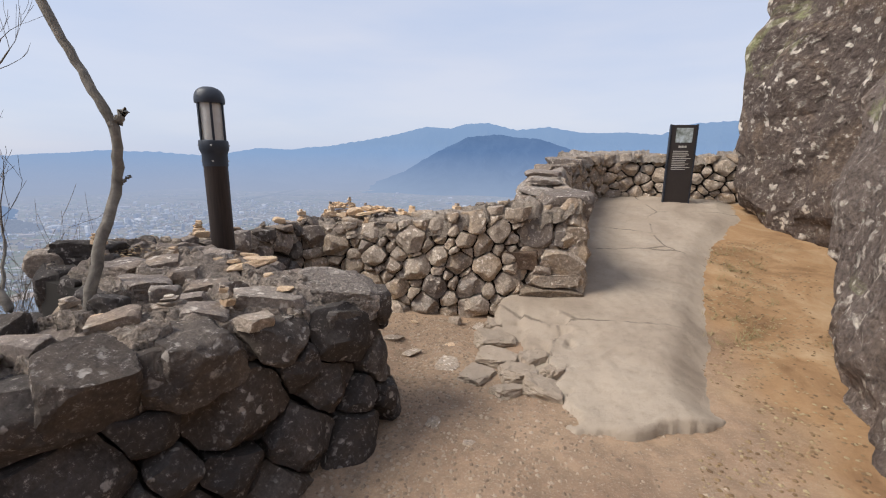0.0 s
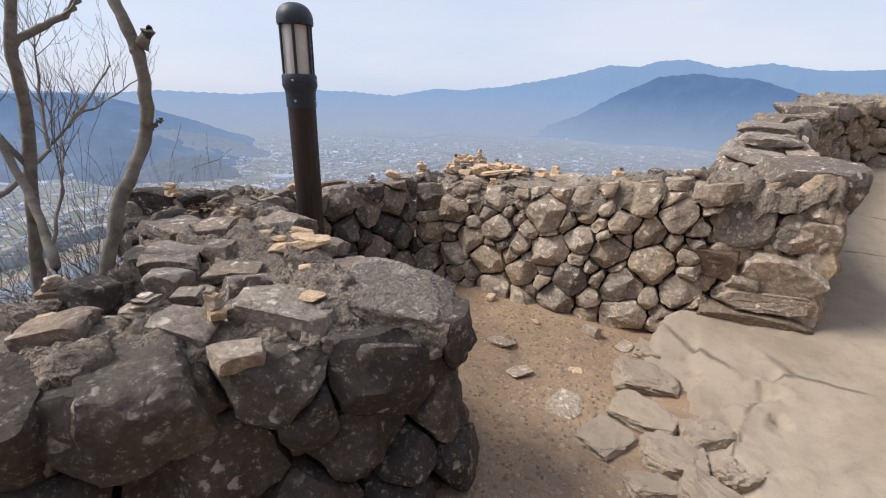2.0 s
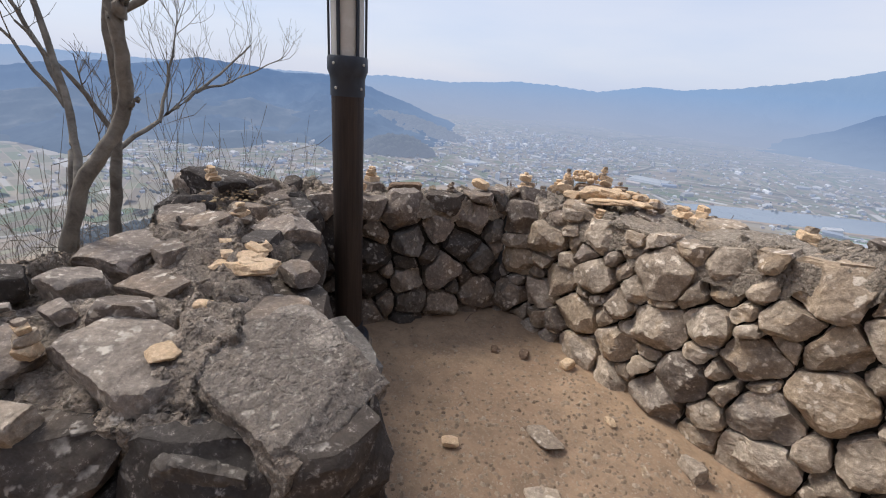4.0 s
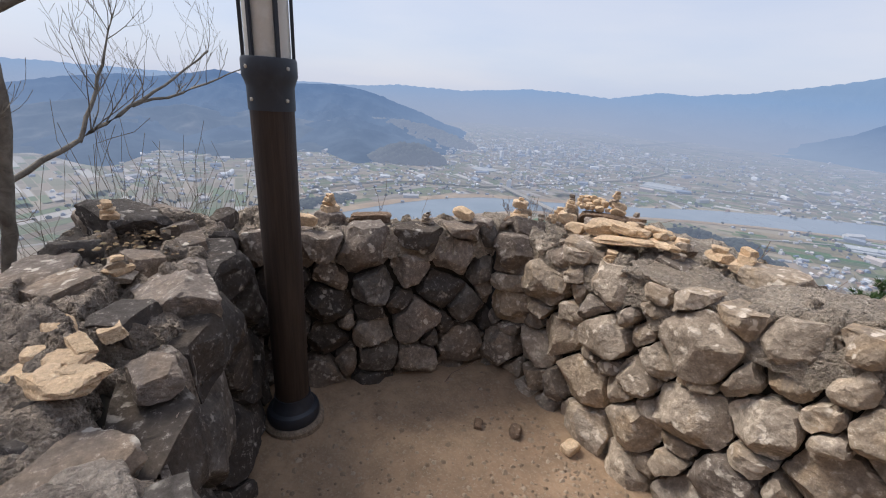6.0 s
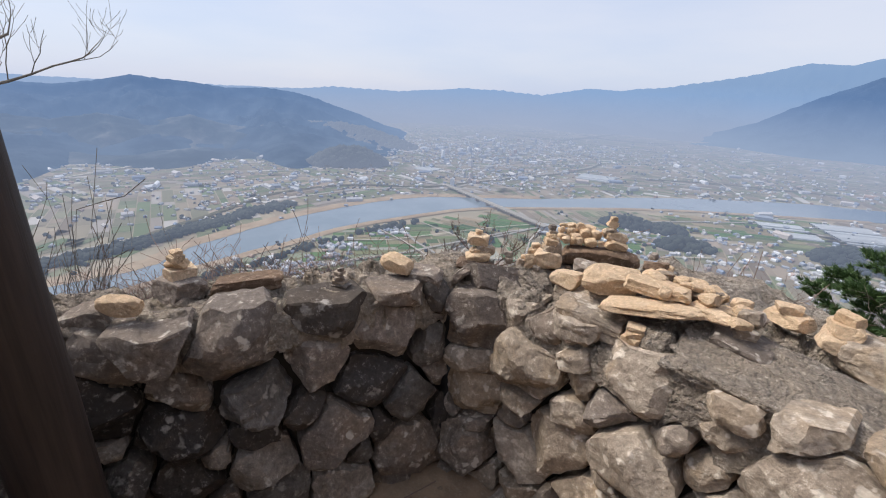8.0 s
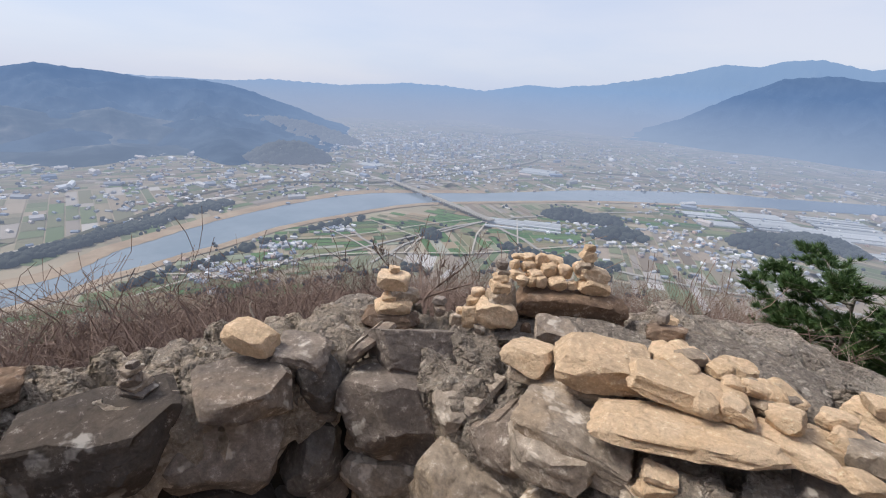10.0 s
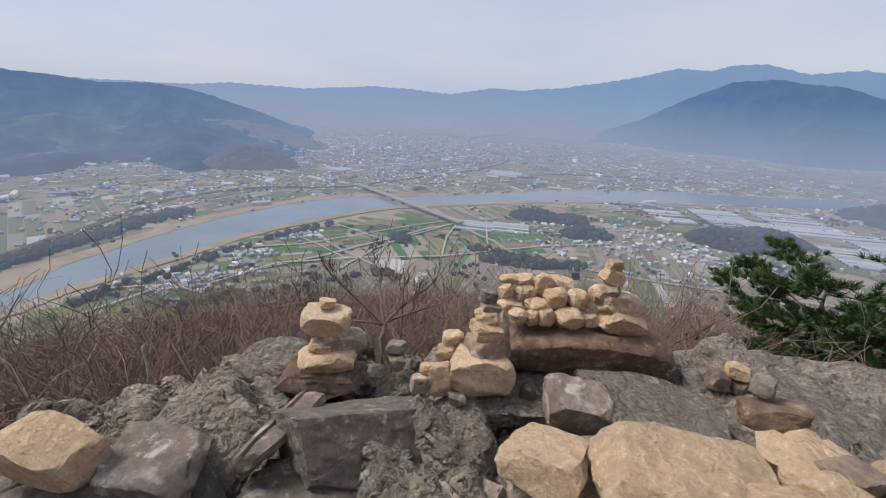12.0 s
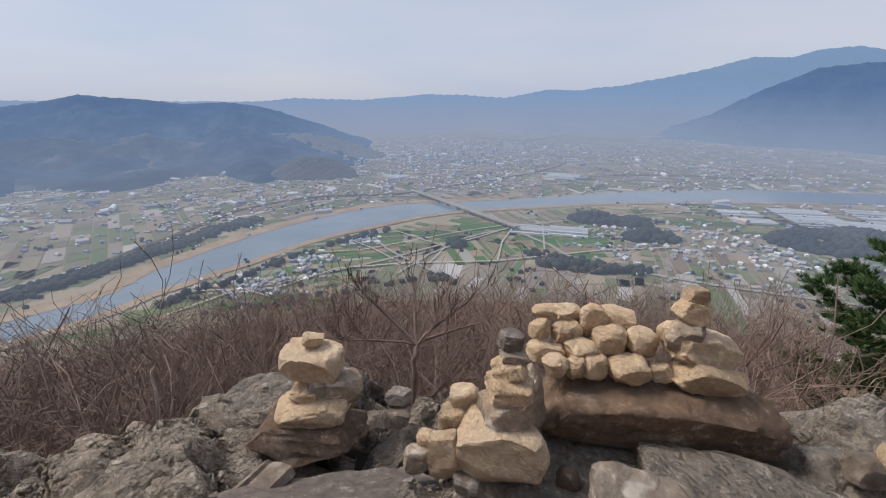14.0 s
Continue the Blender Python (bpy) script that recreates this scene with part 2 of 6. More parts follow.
NEEDLES = leaf_material("pine_needles", [(0.0, (0.03, 0.062, 0.02)), (0.5, (0.055, 0.105, 0.032)), (1.0, (0.11, 0.16, 0.055))])
DRYLEAF = leaf_material("dry_leaves", [(0.0, (0.14, 0.085, 0.045)), (0.5, (0.26, 0.17, 0.09)), (1.0, (0.36, 0.28, 0.16))])
DRYGRASS = leaf_material("straw", [(0.0, (0.20, 0.16, 0.07)), (0.5, (0.32, 0.25, 0.13)), (1.0, (0.24, 0.21, 0.09))])
GRAVEL = leaf_material("gravel", [(0.0, (0.19, 0.135, 0.095)), (0.5, (0.29, 0.215, 0.15)), (1.0, (0.40, 0.315, 0.235))], 0.9)


def paint_material(name, c, rough, wear=0.3):
    m = Mat(name, rough=rough, spec=0.5)
    co = m.coords()
    n = m.noise(co, 18, 7, 0.7)
    m.colour(m.mix(m.math("MULTIPLY", m.mask(n, 0.5, 0.75), wear), c, tuple(min(1, k * 2.2 + 0.03) for k in c)))
    m.link(m.mask(n, -0.6, 1.6), m.b.inputs["Roughness"])
    m.bump(m.noise(co, 150, 3, 0.6), 0.15, 0.002)
    return m.m


METAL = paint_material("dark_blue_grey_painted_metal", (0.022, 0.027, 0.038), 0.45)


def post_material():
    m = Mat("dark_brown_grained_post", rough=0.6, spec=0.35)
    co = m.coords()
    mp = m.t.nodes.new("ShaderNodeMapping")
    mp.inputs["Scale"].default_value = (60, 60, 3)
    m.link(co, mp.inputs[0])
    g = m.noise(mp.outputs[0], 1.0, 6, 0.6, 0.3)
    m.colour(m.ramp(g, [(0.3, (0.024, 0.016, 0.012)), (0.7, (0.052, 0.034, 0.026))]))
    m.bump(g, 0.6, 0.004)
    return m.m


POST = post_material()
PANE = paint_material("milky_acrylic", (0.55, 0.52, 0.47), 0.35, 0.2)
CONCRETE = rock_material("concrete", (0.2, 0.17, 0.14), (0.33, 0.28, 0.22), (0.36, 0.29, 0.2), (0.42, 0.38, 0.32), 0.2, 0.4)
SIGNFACE = paint_material("dark_brown_sign_sheet", (0.035, 0.027, 0.024), 0.4, 0.15)
INK = Mat("pale_lettering", 0.7).colour((0.5, 0.47, 0.42)).m
PHOTO = Mat("printed_photo", 0.5)
_n = PHOTO.noise(PHOTO.coords(), 9, 4, 0.6)
PHOTO.colour(PHOTO.ramp(_n, [(0.35, (0.10, 0.12, 0.09)), (0.5, (0.35, 0.38, 0.36)), (0.65, (0.55, 0.6, 0.62))]))
PHOTO = PHOTO.m


# ---- builders ----
def mesh_of(bm, name, material, smooth=True):
    me = bpy.data.meshes.new(name)
    bm.to_mesh(me)
    bm.free()
    me.materials.append(material)
    if smooth:
        me.polygons.foreach_set("use_smooth", [True] * len(me.polygons))
        me.set_sharp_from_angle(angle=radians(27))
    return me


def part(name, bm, material, parent=None, label="", smooth=True):
    """Links a bmesh as one mesh object with its origin at its middle, under a thing or a part."""
    co = [v.co for v in bm.verts]
    mid = (Vector([min(c[i] for c in co) for i in range(3)]) + Vector([max(c[i] for c in co) for i in range(3)])) / 2
    bmesh.ops.translate(bm, verts=bm.verts, vec=-mid)
    ob = new(name, mesh_of(bm, name, material, smooth))
    if parent:
        ob.parent = parent
        up, base = parent, Vector()
        while up:
            base += up.location
            up = up.parent
        ob.location = mid - base
    else:
        ob.location = mid
    return tagged(ob, label)


def thing(name, at, label, category, group="", kind=""):
    ob = new(name)
    ob.empty_display_size = 0.1
    ob.location = at
    return tagged(ob, label, category, group, kind)


def raw(name, verts, faces, material, label="", category="", kind="", smooth=False, group=""):
    me = bpy.data.meshes.new(name)
    me.from_pydata([tuple(v) for v in verts], [], faces)
    me.materials.append(material)
    if smooth:
        me.polygons.foreach_set("use_smooth", [True] * len(me.polygons))
    return tagged(new(name, me), label, category, group, kind)


def rock_bm(at, size, seed, turn=(0, 0, 0), sub=3, chops=9, rough=0.05, boxy=0.5):
    """A broken stone: a ball chopped by planes and roughened."""
    rng = random.Random(seed)
    bm = bmesh.new()
    bmesh.ops.create_icosphere(bm, subdivisions=sub, radius=1.0)
    cuts = []
    for axis in range(3):
        for s in (-1, 1):
            n = Vector([0.0, 0.0, 0.0])
            n[axis] = s
            n += Vector([rng.uniform(-0.22, 0.22) for _ in range(3)])
            cuts.append((n.normalized(), rng.uniform(0.58, 0.72) + 0.2 * (1 - boxy)))
    for _ in range(chops):
        n = Vector([rng.gauss(0, 1) for _ in range(3)]).normalized()
        cuts.append((n, rng.uniform(0.72, 0.95)))
    off = Vector((rng.uniform(0, 99), rng.uniform(0, 99), rng.uniform(0, 99)))
    rot = Euler([radians(a) for a in turn]).to_matrix()
    for v in bm.verts:
        p = v.co.copy()
        for n, d in cuts:
            k = p.dot(n) - d
            if k > 0:
                p -= n * k
        p *= 1 + rough * noise.fractal(p * 2.3 + off, 0.8, 2.1, 5) + rough * 0.5 * noise.noise(p * 7 + off)
        p += Vector((noise.noise(p * 15 + off), noise.noise(p * 15 - off), noise.noise(p * 14 + off * 2))) * rough * 0.22
        v.co = p
    ends = [(min(v.co[i] for v in bm.verts), max(v.co[i] for v in bm.verts)) for i in range(3)]
    for v in bm.verts:
        p = Vector([((v.co[i] - ends[i][0]) / (ends[i][1] - ends[i][0]) - 0.5) * size[i] for i in range(3)])
        v.co = rot @ p + Vector(at)
    return bm


def rock(name, at, size, seed, material, parent=None, turn=(0, 0, 0), label="", category="", group="", **kw):
    ob = part(name, rock_bm(at, size, seed, turn, **kw), material, parent, label)
    if category:
        tagged(ob, "", category, group)
    return ob


def tube_into(verts, faces, pts, radii, sides=5):
    """Adds a tapered tube along pts to vertex and face lists."""
    start = len(verts)
    for i, p in enumerate(pts):
        d = (pts[min(i + 1, len(pts) - 1)] - pts[max(i - 1, 0)]).normalized()
        a = d.orthogonal().normalized()
        b = d.cross(a)
        for k in range(sides):
            w = 2 * math.pi * k / sides
            verts.append(p + (a * math.cos(w) + b * math.sin(w)) * radii[i])
    for i in range(len(pts) - 1):
        for k in range(sides):
            q = start + i * sides
            faces.append((q + k, q + (k + 1) % sides, q + sides + (k + 1) % sides, q + sides + k))


def lathe(profile, sides=32):
    bm = bmesh.new()
    rings = [[bm.verts.new((r * math.cos(2 * math.pi * k / sides), r * math.sin(2 * math.pi * k / sides), z)) for k in range(sides)] for r, z in profile]
    for a, b in zip(rings, rings[1:]):
        for k in range(sides):
            bm.faces.new((a[k], a[(k + 1) % sides], b[(k + 1) % sides], b[k]))
    bm.faces.new(list(reversed(rings[0])))
    bm.faces.new(rings[-1])
    return bm


def moved(bm, at):
    bmesh.ops.translate(bm, verts=bm.verts, vec=Vector(at))
    return bm


def box_bm(x0, x1, y0, y1, z0, z1, bevel=0.0):
    bm = bmesh.new()
    bmesh.ops.create_cube(bm, size=1.0)
    for v in bm.verts:
        v.co = Vector(((x0 + x1) / 2 + v.co.x * (x1 - x0), (y0 + y1) / 2 + v.co.y * (y1 - y0), (z0 + z1) / 2 + v.co.z * (z1 - z0)))
    if bevel:
        bmesh.ops.bevel(bm, geom=bm.edges[:], offset=bevel, segments=2, affect="EDGES")
    return bm


def table(x, rows):
    """Linear interpolation in a short table of pairs."""
    return np.interp(x, [r[0] for r in rows], [r[1] for r in rows])


def in_polygon(px, py, poly):
    inside = np.zeros(px.shape, bool)
    for (x0, y0), (x1, y1) in zip(poly, poly[1:] + poly[:1]):
        cross = ((y0 > py) != (y1 > py)) & (px < (x1 - x0) * (py - y0) / (y1 - y0 + 1e-12) + x0)
        inside ^= cross
    return inside


def distance_to(px, py, line):
    best = np.full(px.shape, 1e9)
    for (x0, y0), (x1, y1) in zip(line, line[1:]):
        dx, dy = x1 - x0, y1 - y0
        k = np.clip(((px - x0) * dx + (py - y0) * dy) / (dx * dx + dy * dy + 1e-12), 0, 1)
        best = np.minimum(best, np.hypot(px - x0 - k * dx, py - y0 - k * dy))
    return best


def smooth01(v, a, b):
    k = np.clip((v - a) / (b - a), 0, 1)
    return k * k * (3 - 2 * k)


def waves(x, y, size, seed):
    """Cheap smooth noise over arrays: a sum of turned sines."""
    rng = np.random.RandomState(seed)
    out = np.zeros_like(x)
    amp, freq = 1.0, 2 * math.pi / size
    for _ in range(5):
        for _ in range(3):
            a = rng.uniform(0, 2 * math.pi)
            out += amp * np.sin((x * math.cos(a) + y * math.sin(a)) * freq * rng.uniform(0.7, 1.4) + rng.uniform(0, 7)) / 3
        amp, freq = amp * 0.5, freq * 2.0
    return out


# ---- plan of the terrace ----
INNER_LEFT = [(-1.92, 2.80), (-1.55, 2.70), (-1.0, 2.56), (-0.5, 2.50), (-0.16, 2.50)]
INNER_FRONT = [(-0.16, 2.50), (-0.10, 2.30), (-0.26, 1.95), (-0.46, 1.62), (-0.70, 1.22), (-0.90, 0.90), (-1.25, 0.30), (-1.6, -0.4)]
INNER_BACK = [(-1.92, 2.80), (-1.88, 3.02), (-1.74, 3.38), (-1.65, 3.75), (-1.58, 4.19)]
INNER_RIGHT = [(-1.58, 4.19), (-1.36, 4.29), (-0.95, 4.305), (-0.45, 4.28), (0.10, 4.29), (0.70, 4.35), (1.36, 4.42)]
RIGHT_END = [(1.36, 4.42), (1.42, 4.70), (1.38, 5.02)]
OUTER = [(1.38, 5.02), (0.6, 4.98), (-0.2, 4.90), (-0.85, 5.02), (-1.35, 4.92), (-1.85, 4.60), (-2.02, 4.10), (-2.12, 3.6),
         (-2.26, 3.1), (-2.34, 2.62), (-2.42, 2.25), (-2.15, 2.08), (-1.75, 2.0), (-1.26, 1.84), (-1.16, 1.35), (-1.22, 1.0), (-1.65, 0.2), (-2.0, -0.4)]
TERRACE = [(-2.0, -9.0), (-2.0, -0.4)] + OUTER[::-1][1:-1] + [(1.1, 5.0), (1.0, 5.8), (1.3, 7.4), (1.7, 9.1), (3.4, 10.0), (6.5, 9.7), (14, 9), (14, -9)]


def terrace_z(x, y):
    """The trodden floor: level in the lookout, climbing beside the slab towards the notice board."""
    ramp = table(y, [(2.3, 0.0), (3.4, 0.06), (4.4, 0.16), (8.3, 0.88), (10, 1.05)])
    return ramp * smooth01(x, 0.45, 1.5) + 0.012 * waves(x, y, 0.7, 3) + 0.02 * waves(x, y, 2.3, 4)


def ground_z(x, y):
    inside = in_polygon(x, y, TERRACE)
    d = np.where(inside, 0.0, distance_to(x, y, TERRACE + TERRACE[:1]))
    top = terrace_z(x, np.clip(y, -9, 10))
    drop = 0.85 * smooth01(d, 0.0, 0.5) + 0.485 * d
    hill = top - drop + np.minimum(d, 30) * 0.025 * waves(x, y, 9, 5) * smooth01(d, 0.5, 6)
    floor = -200 + 0.3 * waves(x, y, 300, 6)
    soft = np.where(hill > floor, hill, floor)
    # the hillside goes on climbing behind the walker
    back = smooth01(-y, 9, 14) + smooth01(x, 14, 20)
    rise = np.minimum(np.maximum(np.maximum(-y - 9, x - 14), 0) * 0.5, 90) + top
    return np.where(back > 0, np.where((x > -2.0) & (y < 10) , rise, soft), soft)


def build_ground():
    cx, cy = 0.0, 3.0
    radii = np.concatenate([np.arange(0.09, 7.0, 0.085), 7.0 * np.power(4900 / 7.0, np.linspace(0, 1, 110))])
    turns = np.linspace(0, 2 * math.pi, 360, endpoint=False)
    r, a = np.meshgrid(radii, turns, indexing="ij")
    x, y = cx + r * np.cos(a), cy + r * np.sin(a)
    z = ground_z(x, y)
    verts = [(cx, cy, float(ground_z(np.array([cx]), np.array([cy]))[0]))] + list(zip(x.ravel().tolist(), y.ravel().tolist(), z.ravel().tolist()))
    n = len(turns)
    faces = [(0, 1 + k, 1 + (k + 1) % n) for k in range(n)]
    for i in range(len(radii) - 1):
        p = 1 + i * n
        faces += [(p + k, p + n + k, p + n + (k + 1) % n, p + (k + 1) % n) for k in range(n)]
    raw("ground", verts, faces, SOIL, "bare trodden brown soil with gravel, falling away to a valley", "ground", "structure", True)


build_ground()


class Face:
    """A wall face along a plan line: u runs along it, v upwards, out is towards the viewer's side."""

    def __init__(self, line, side, base, top, batter=0.05):
        self.p = [Vector((x, y)) for x, y in line]
        self.s = [0.0]
        for a, b in zip(self.p, self.p[1:]):
            self.s.append(self.s[-1] + (b - a).length)
        self.length, self.side, self.base, self.top, self.batter = self.s[-1], side, base, top, batter
        self.nodes = []
        for i in range(len(self.p)):
            d = (self.p[min(i + 1, len(self.p) - 1)] - self.p[max(i - 1, 0)]).normalized()
            self.nodes.append(Vector((d.y, -d.x)) * side)

    def at(self, u, v, out):
        i = 0
        uu = min(max(u, 0.0), self.length)
        while i < len(self.s) - 2 and self.s[i + 1] < uu:
            i += 1
        k = (uu - self.s[i]) / (self.s[i + 1] - self.s[i])
        p = self.p[i].lerp(self.p[i + 1], k)
        d = (self.p[i + 1] - self.p[i]).normalized()
        p = p + d * (u - uu)
        n = self.nodes[i].lerp(self.nodes[i + 1], k).normalized()
        q = p + n * (out + self.batter * (1.0 - v))
        return Vector((q.x, q.y, v))

    def span(self, u):
        return float(table(u, self.base)), float(table(u, self.top))


def clip_cell(poly, px, py, nx, ny):
    """The part of poly on the inner side of the line through (px, py) with outward normal (nx, ny)."""
    out = []
    for (ax, ay), (bx, by) in zip(poly, poly[1:] + poly[:1]):
        da, db = (ax - px) * nx + (ay - py) * ny, (bx - px) * nx + (by - py) * ny
        if da <= 0:
            out.append((ax, ay))
        if da * db < 0:
            k = da / (da - db)
            out.append((ax + (bx - ax) * k, ay + (by - ay) * k))
    return out


def wall_cells(length, height, small, large, rng):
    """Irregular stone outlines of mixed size that fill a strip, the larger ones lower down."""
    sites = []
    for k in range(5200):
        r = (large - (large - small) * min(1.0, k / 1500)) * rng.uniform(0.8, 1.1)
        x, y = rng.uniform(-0.05, length + 0.05), rng.uniform(0.02, height - 0.02)
        if r > 0.75 * large and y > 0.6 * height and rng.random() < 0.6:
            continue
        if all(math.hypot((qx - x) * 0.74, (qy - y) * 1.22) > (r + qr) * 0.86 for qx, qy, qr in sites):
            sites.append((x, y, r))
    for x, y, r in sites:
        poly = [(0.0, -0.03), (length, -0.03), (length, height + rng.uniform(-0.03, 0.03)), (0.0, height + rng.uniform(-0.03, 0.03))]
        for qx, qy, qr in sites:
            if (qx, qy) != (x, y) and abs(qx - x) < 5 * large and abs(qy - y) < 5 * large and poly:
                d2 = (qx - x) ** 2 + (qy - y) ** 2
                k = 0.5 + (r * r - qr * qr) / (2 * d2)
                poly = clip_cell(poly, x + (qx - x) * k, y + (qy - y) * k, qx - x, qy - y)
        if len(poly) >= 3:
            area = abs(sum(a[0] * b[1] - b[0] * a[1] for a, b in zip(poly, poly[1:] + poly[:1]))) / 2
            if area > 0.0012:
                yield poly


def cell_stone(face, poly, height, rng, gap=0.007, bulge=0.05, deep=0.15, proud=0.0):
    """One fitted stone: a broken outline with blunt corners, a front of a few split facets and a rough surface."""
    cx, cy = sum(p[0] for p in poly) / len(poly), sum(p[1] for p in poly) / len(poly)
    size = math.sqrt(abs(sum(a[0] * b[1] - b[0] * a[1] for a, b in zip(poly, poly[1:] + poly[:1]))) / 2)
    keep = (1 - gap / (size * 0.5)) * rng.uniform(0.94, 1.01)
    pts = [(cx + (x - cx) * keep, cy + (y - cy) * keep) for x, y in poly]
    outline = []
    for a, b in zip(pts, pts[1:] + pts[:1]):
        l = math.hypot(b[0] - a[0], b[1] - a[1])
        nx, ny = (b[1] - a[1]) / (l + 1e-9), -(b[0] - a[0]) / (l + 1e-9)
        cut = min(0.3, 0.016 / (l + 1e-9))
        for k in [cut, 1 - cut] if l < 0.05 else [cut, 0.3, 0.5, 0.7, 1 - cut]:
            w = 0.0 if k in (cut, 1 - cut) else rng.uniform(-0.006, 0.004)
            outline.append((a[0] + (b[0] - a[0]) * k + nx * w, a[1] + (b[1] - a[1]) * k + ny * w))
    pts = outline
    bulge *= rng.uniform(0.5, 1.2) * min(1.3, size / 0.16)
    out0 = rng.uniform(-0.03, 0.024) + proud
    off = Vector((rng.uniform(0, 99), rng.uniform(0, 99), rng.uniform(0, 99)))
    planes = [(rng.uniform(-0.28, 0.28), rng.uniform(-0.40, 0.12), bulge)]
    first = rng.uniform(0, 2 * math.pi)
    for i in range(5):
        w, steep = first + i * 1.26 + rng.uniform(-0.6, 0.6), rng.uniform(0.3, 1.5)
        planes.append((-math.cos(w) * steep, -math.sin(w) * steep, bulge + steep * size * rng.uniform(0.10, 0.42)))
    rings = [(0.95, -deep), (0.99, -0.06), (1.0, -0.02), (0.992, 0.45), (0.965, 0.82), (0.91, 1.0), (0.80, 1.0), (0.66, 1.0), (0.50, 1.0), (0.34, 1.0), (0.16, 1.0)]
    bm = bmesh.new()

    def place(x, y, d, front):
        if front > 0:
            d = max(-0.02, min(d * (bulge + 0.035), min(c + a * (x - cx) + b * (y - cy) for a, b, c in planes)))
        lo, hi = face.span(x)
        z = lo + y / height * (hi - lo)
        p = face.at(x, z, d + out0)
        q = p * 9 + off
        amp = 0.010 * min(1.4, size / 0.15)
        fine = Vector((noise.noise(p * 34 + off), noise.noise(p * 34 - off), noise.noise(p * 31 + off * 2))) * 0.006 + Vector((noise.noise(p * 75 + off), noise.noise(p * 75 - off), 0)) * 0.003
        return p + Vector((noise.noise(q), noise.noise(q + Vector((7, 3, 1))), noise.noise(q + Vector((1, 9, 5))))) * amp + fine

    loops = []
    for k, d in rings:
        loops.append([bm.verts.new(place(cx + (x - cx) * k, cy + (y - cy) * k, d, 0.0 if d < 0 else 1.0)) for x, y in pts])
    mid = bm.verts.new(place(cx, cy, 1.0, 1.0))
    n = len(pts)
    for a, b in zip(loops, loops[1:]):
        for i in range(n):
            bm.faces.new((a[i], a[(i + 1) % n], b[(i + 1) % n], b[i]))
    for i in range(n):
        bm.faces.new((loops[-1][i], loops[-1][(i + 1) % n], mid))
    bmesh.ops.recalc_face_normals(bm, faces=bm.faces)
    return bm


def stone_face(parent, face, small, large, seed, material, bulge=0.05, skip=(), gap=0.007, warm=None, other=None):
    other = other or WARM
    rng = random.Random(seed)
    height = sum(t[1] for t in face.top) / len(face.top) - sum(t[1] for t in face.base) / len(face.base)
    for poly in wall_cells(face.length, height, small, large, rng):
        cx, cy = sum(p[0] for p in poly) / len(poly), sum(p[1] for p in poly) / len(poly)
        back_by = 0.06 if any(u0 < cx < u1 and v0 < cy < v1 for u0, u1, v0, v1 in skip) else 0.0
        mat = material
        if warm and rng.random() < warm(cx, cy / height):
            mat = other
        part("stone", cell_stone(face, poly, height, rng, gap, bulge, proud=-back_by), mat, parent)
    return height


def prism(inner, outer_line, z0, top, inset=0.07):
    """The dark rubble core between two plan lines."""
    loop = inner + outer_line
    bm = bmesh.new()
    lower = [bm.verts.new((x, y, z0)) for x, y in loop]
    upper = [bm.verts.new((x, y, top(x, y) - 0.05)) for x, y in loop]
    n = len(loop)
    for i in range(n):
        bm.faces.new((lower[i], lower[(i + 1) % n], upper[(i + 1) % n], upper[i]))
    bm.faces.new(upper)
    bmesh.ops.recalc_face_normals(bm, faces=bm.faces)
    return bm


def inset_line(line, side, by):
    f = Face(line, side, [(0, 0)], [(0, 1)], 0.0)
    return [tuple((p - n * by)[:]) for p, n in zip(f.p, f.nodes)]


def top_z(x, y):
    """Height of the wall tops over the plan."""
    z = table(x, [(-2.5, 0.91), (-1.2, 0.93), (-0.4, 0.985), (0.0, 1.06), (0.6, 1.16), (1.4, 1.27)])
    front = table(x, [(-2.5, 0.97), (-1.9, 0.95), (-1.0, 0.93), (-0.5, 0.91), (-0.1, 0.88)])
    dip = 0.05 * np.exp(-((np.asarray(x) + 1.70) ** 2 + (np.asarray(y) - 4.46) ** 2) / 0.03)
    return np.where(np.asarray(y) < 2.95, front, z) - dip


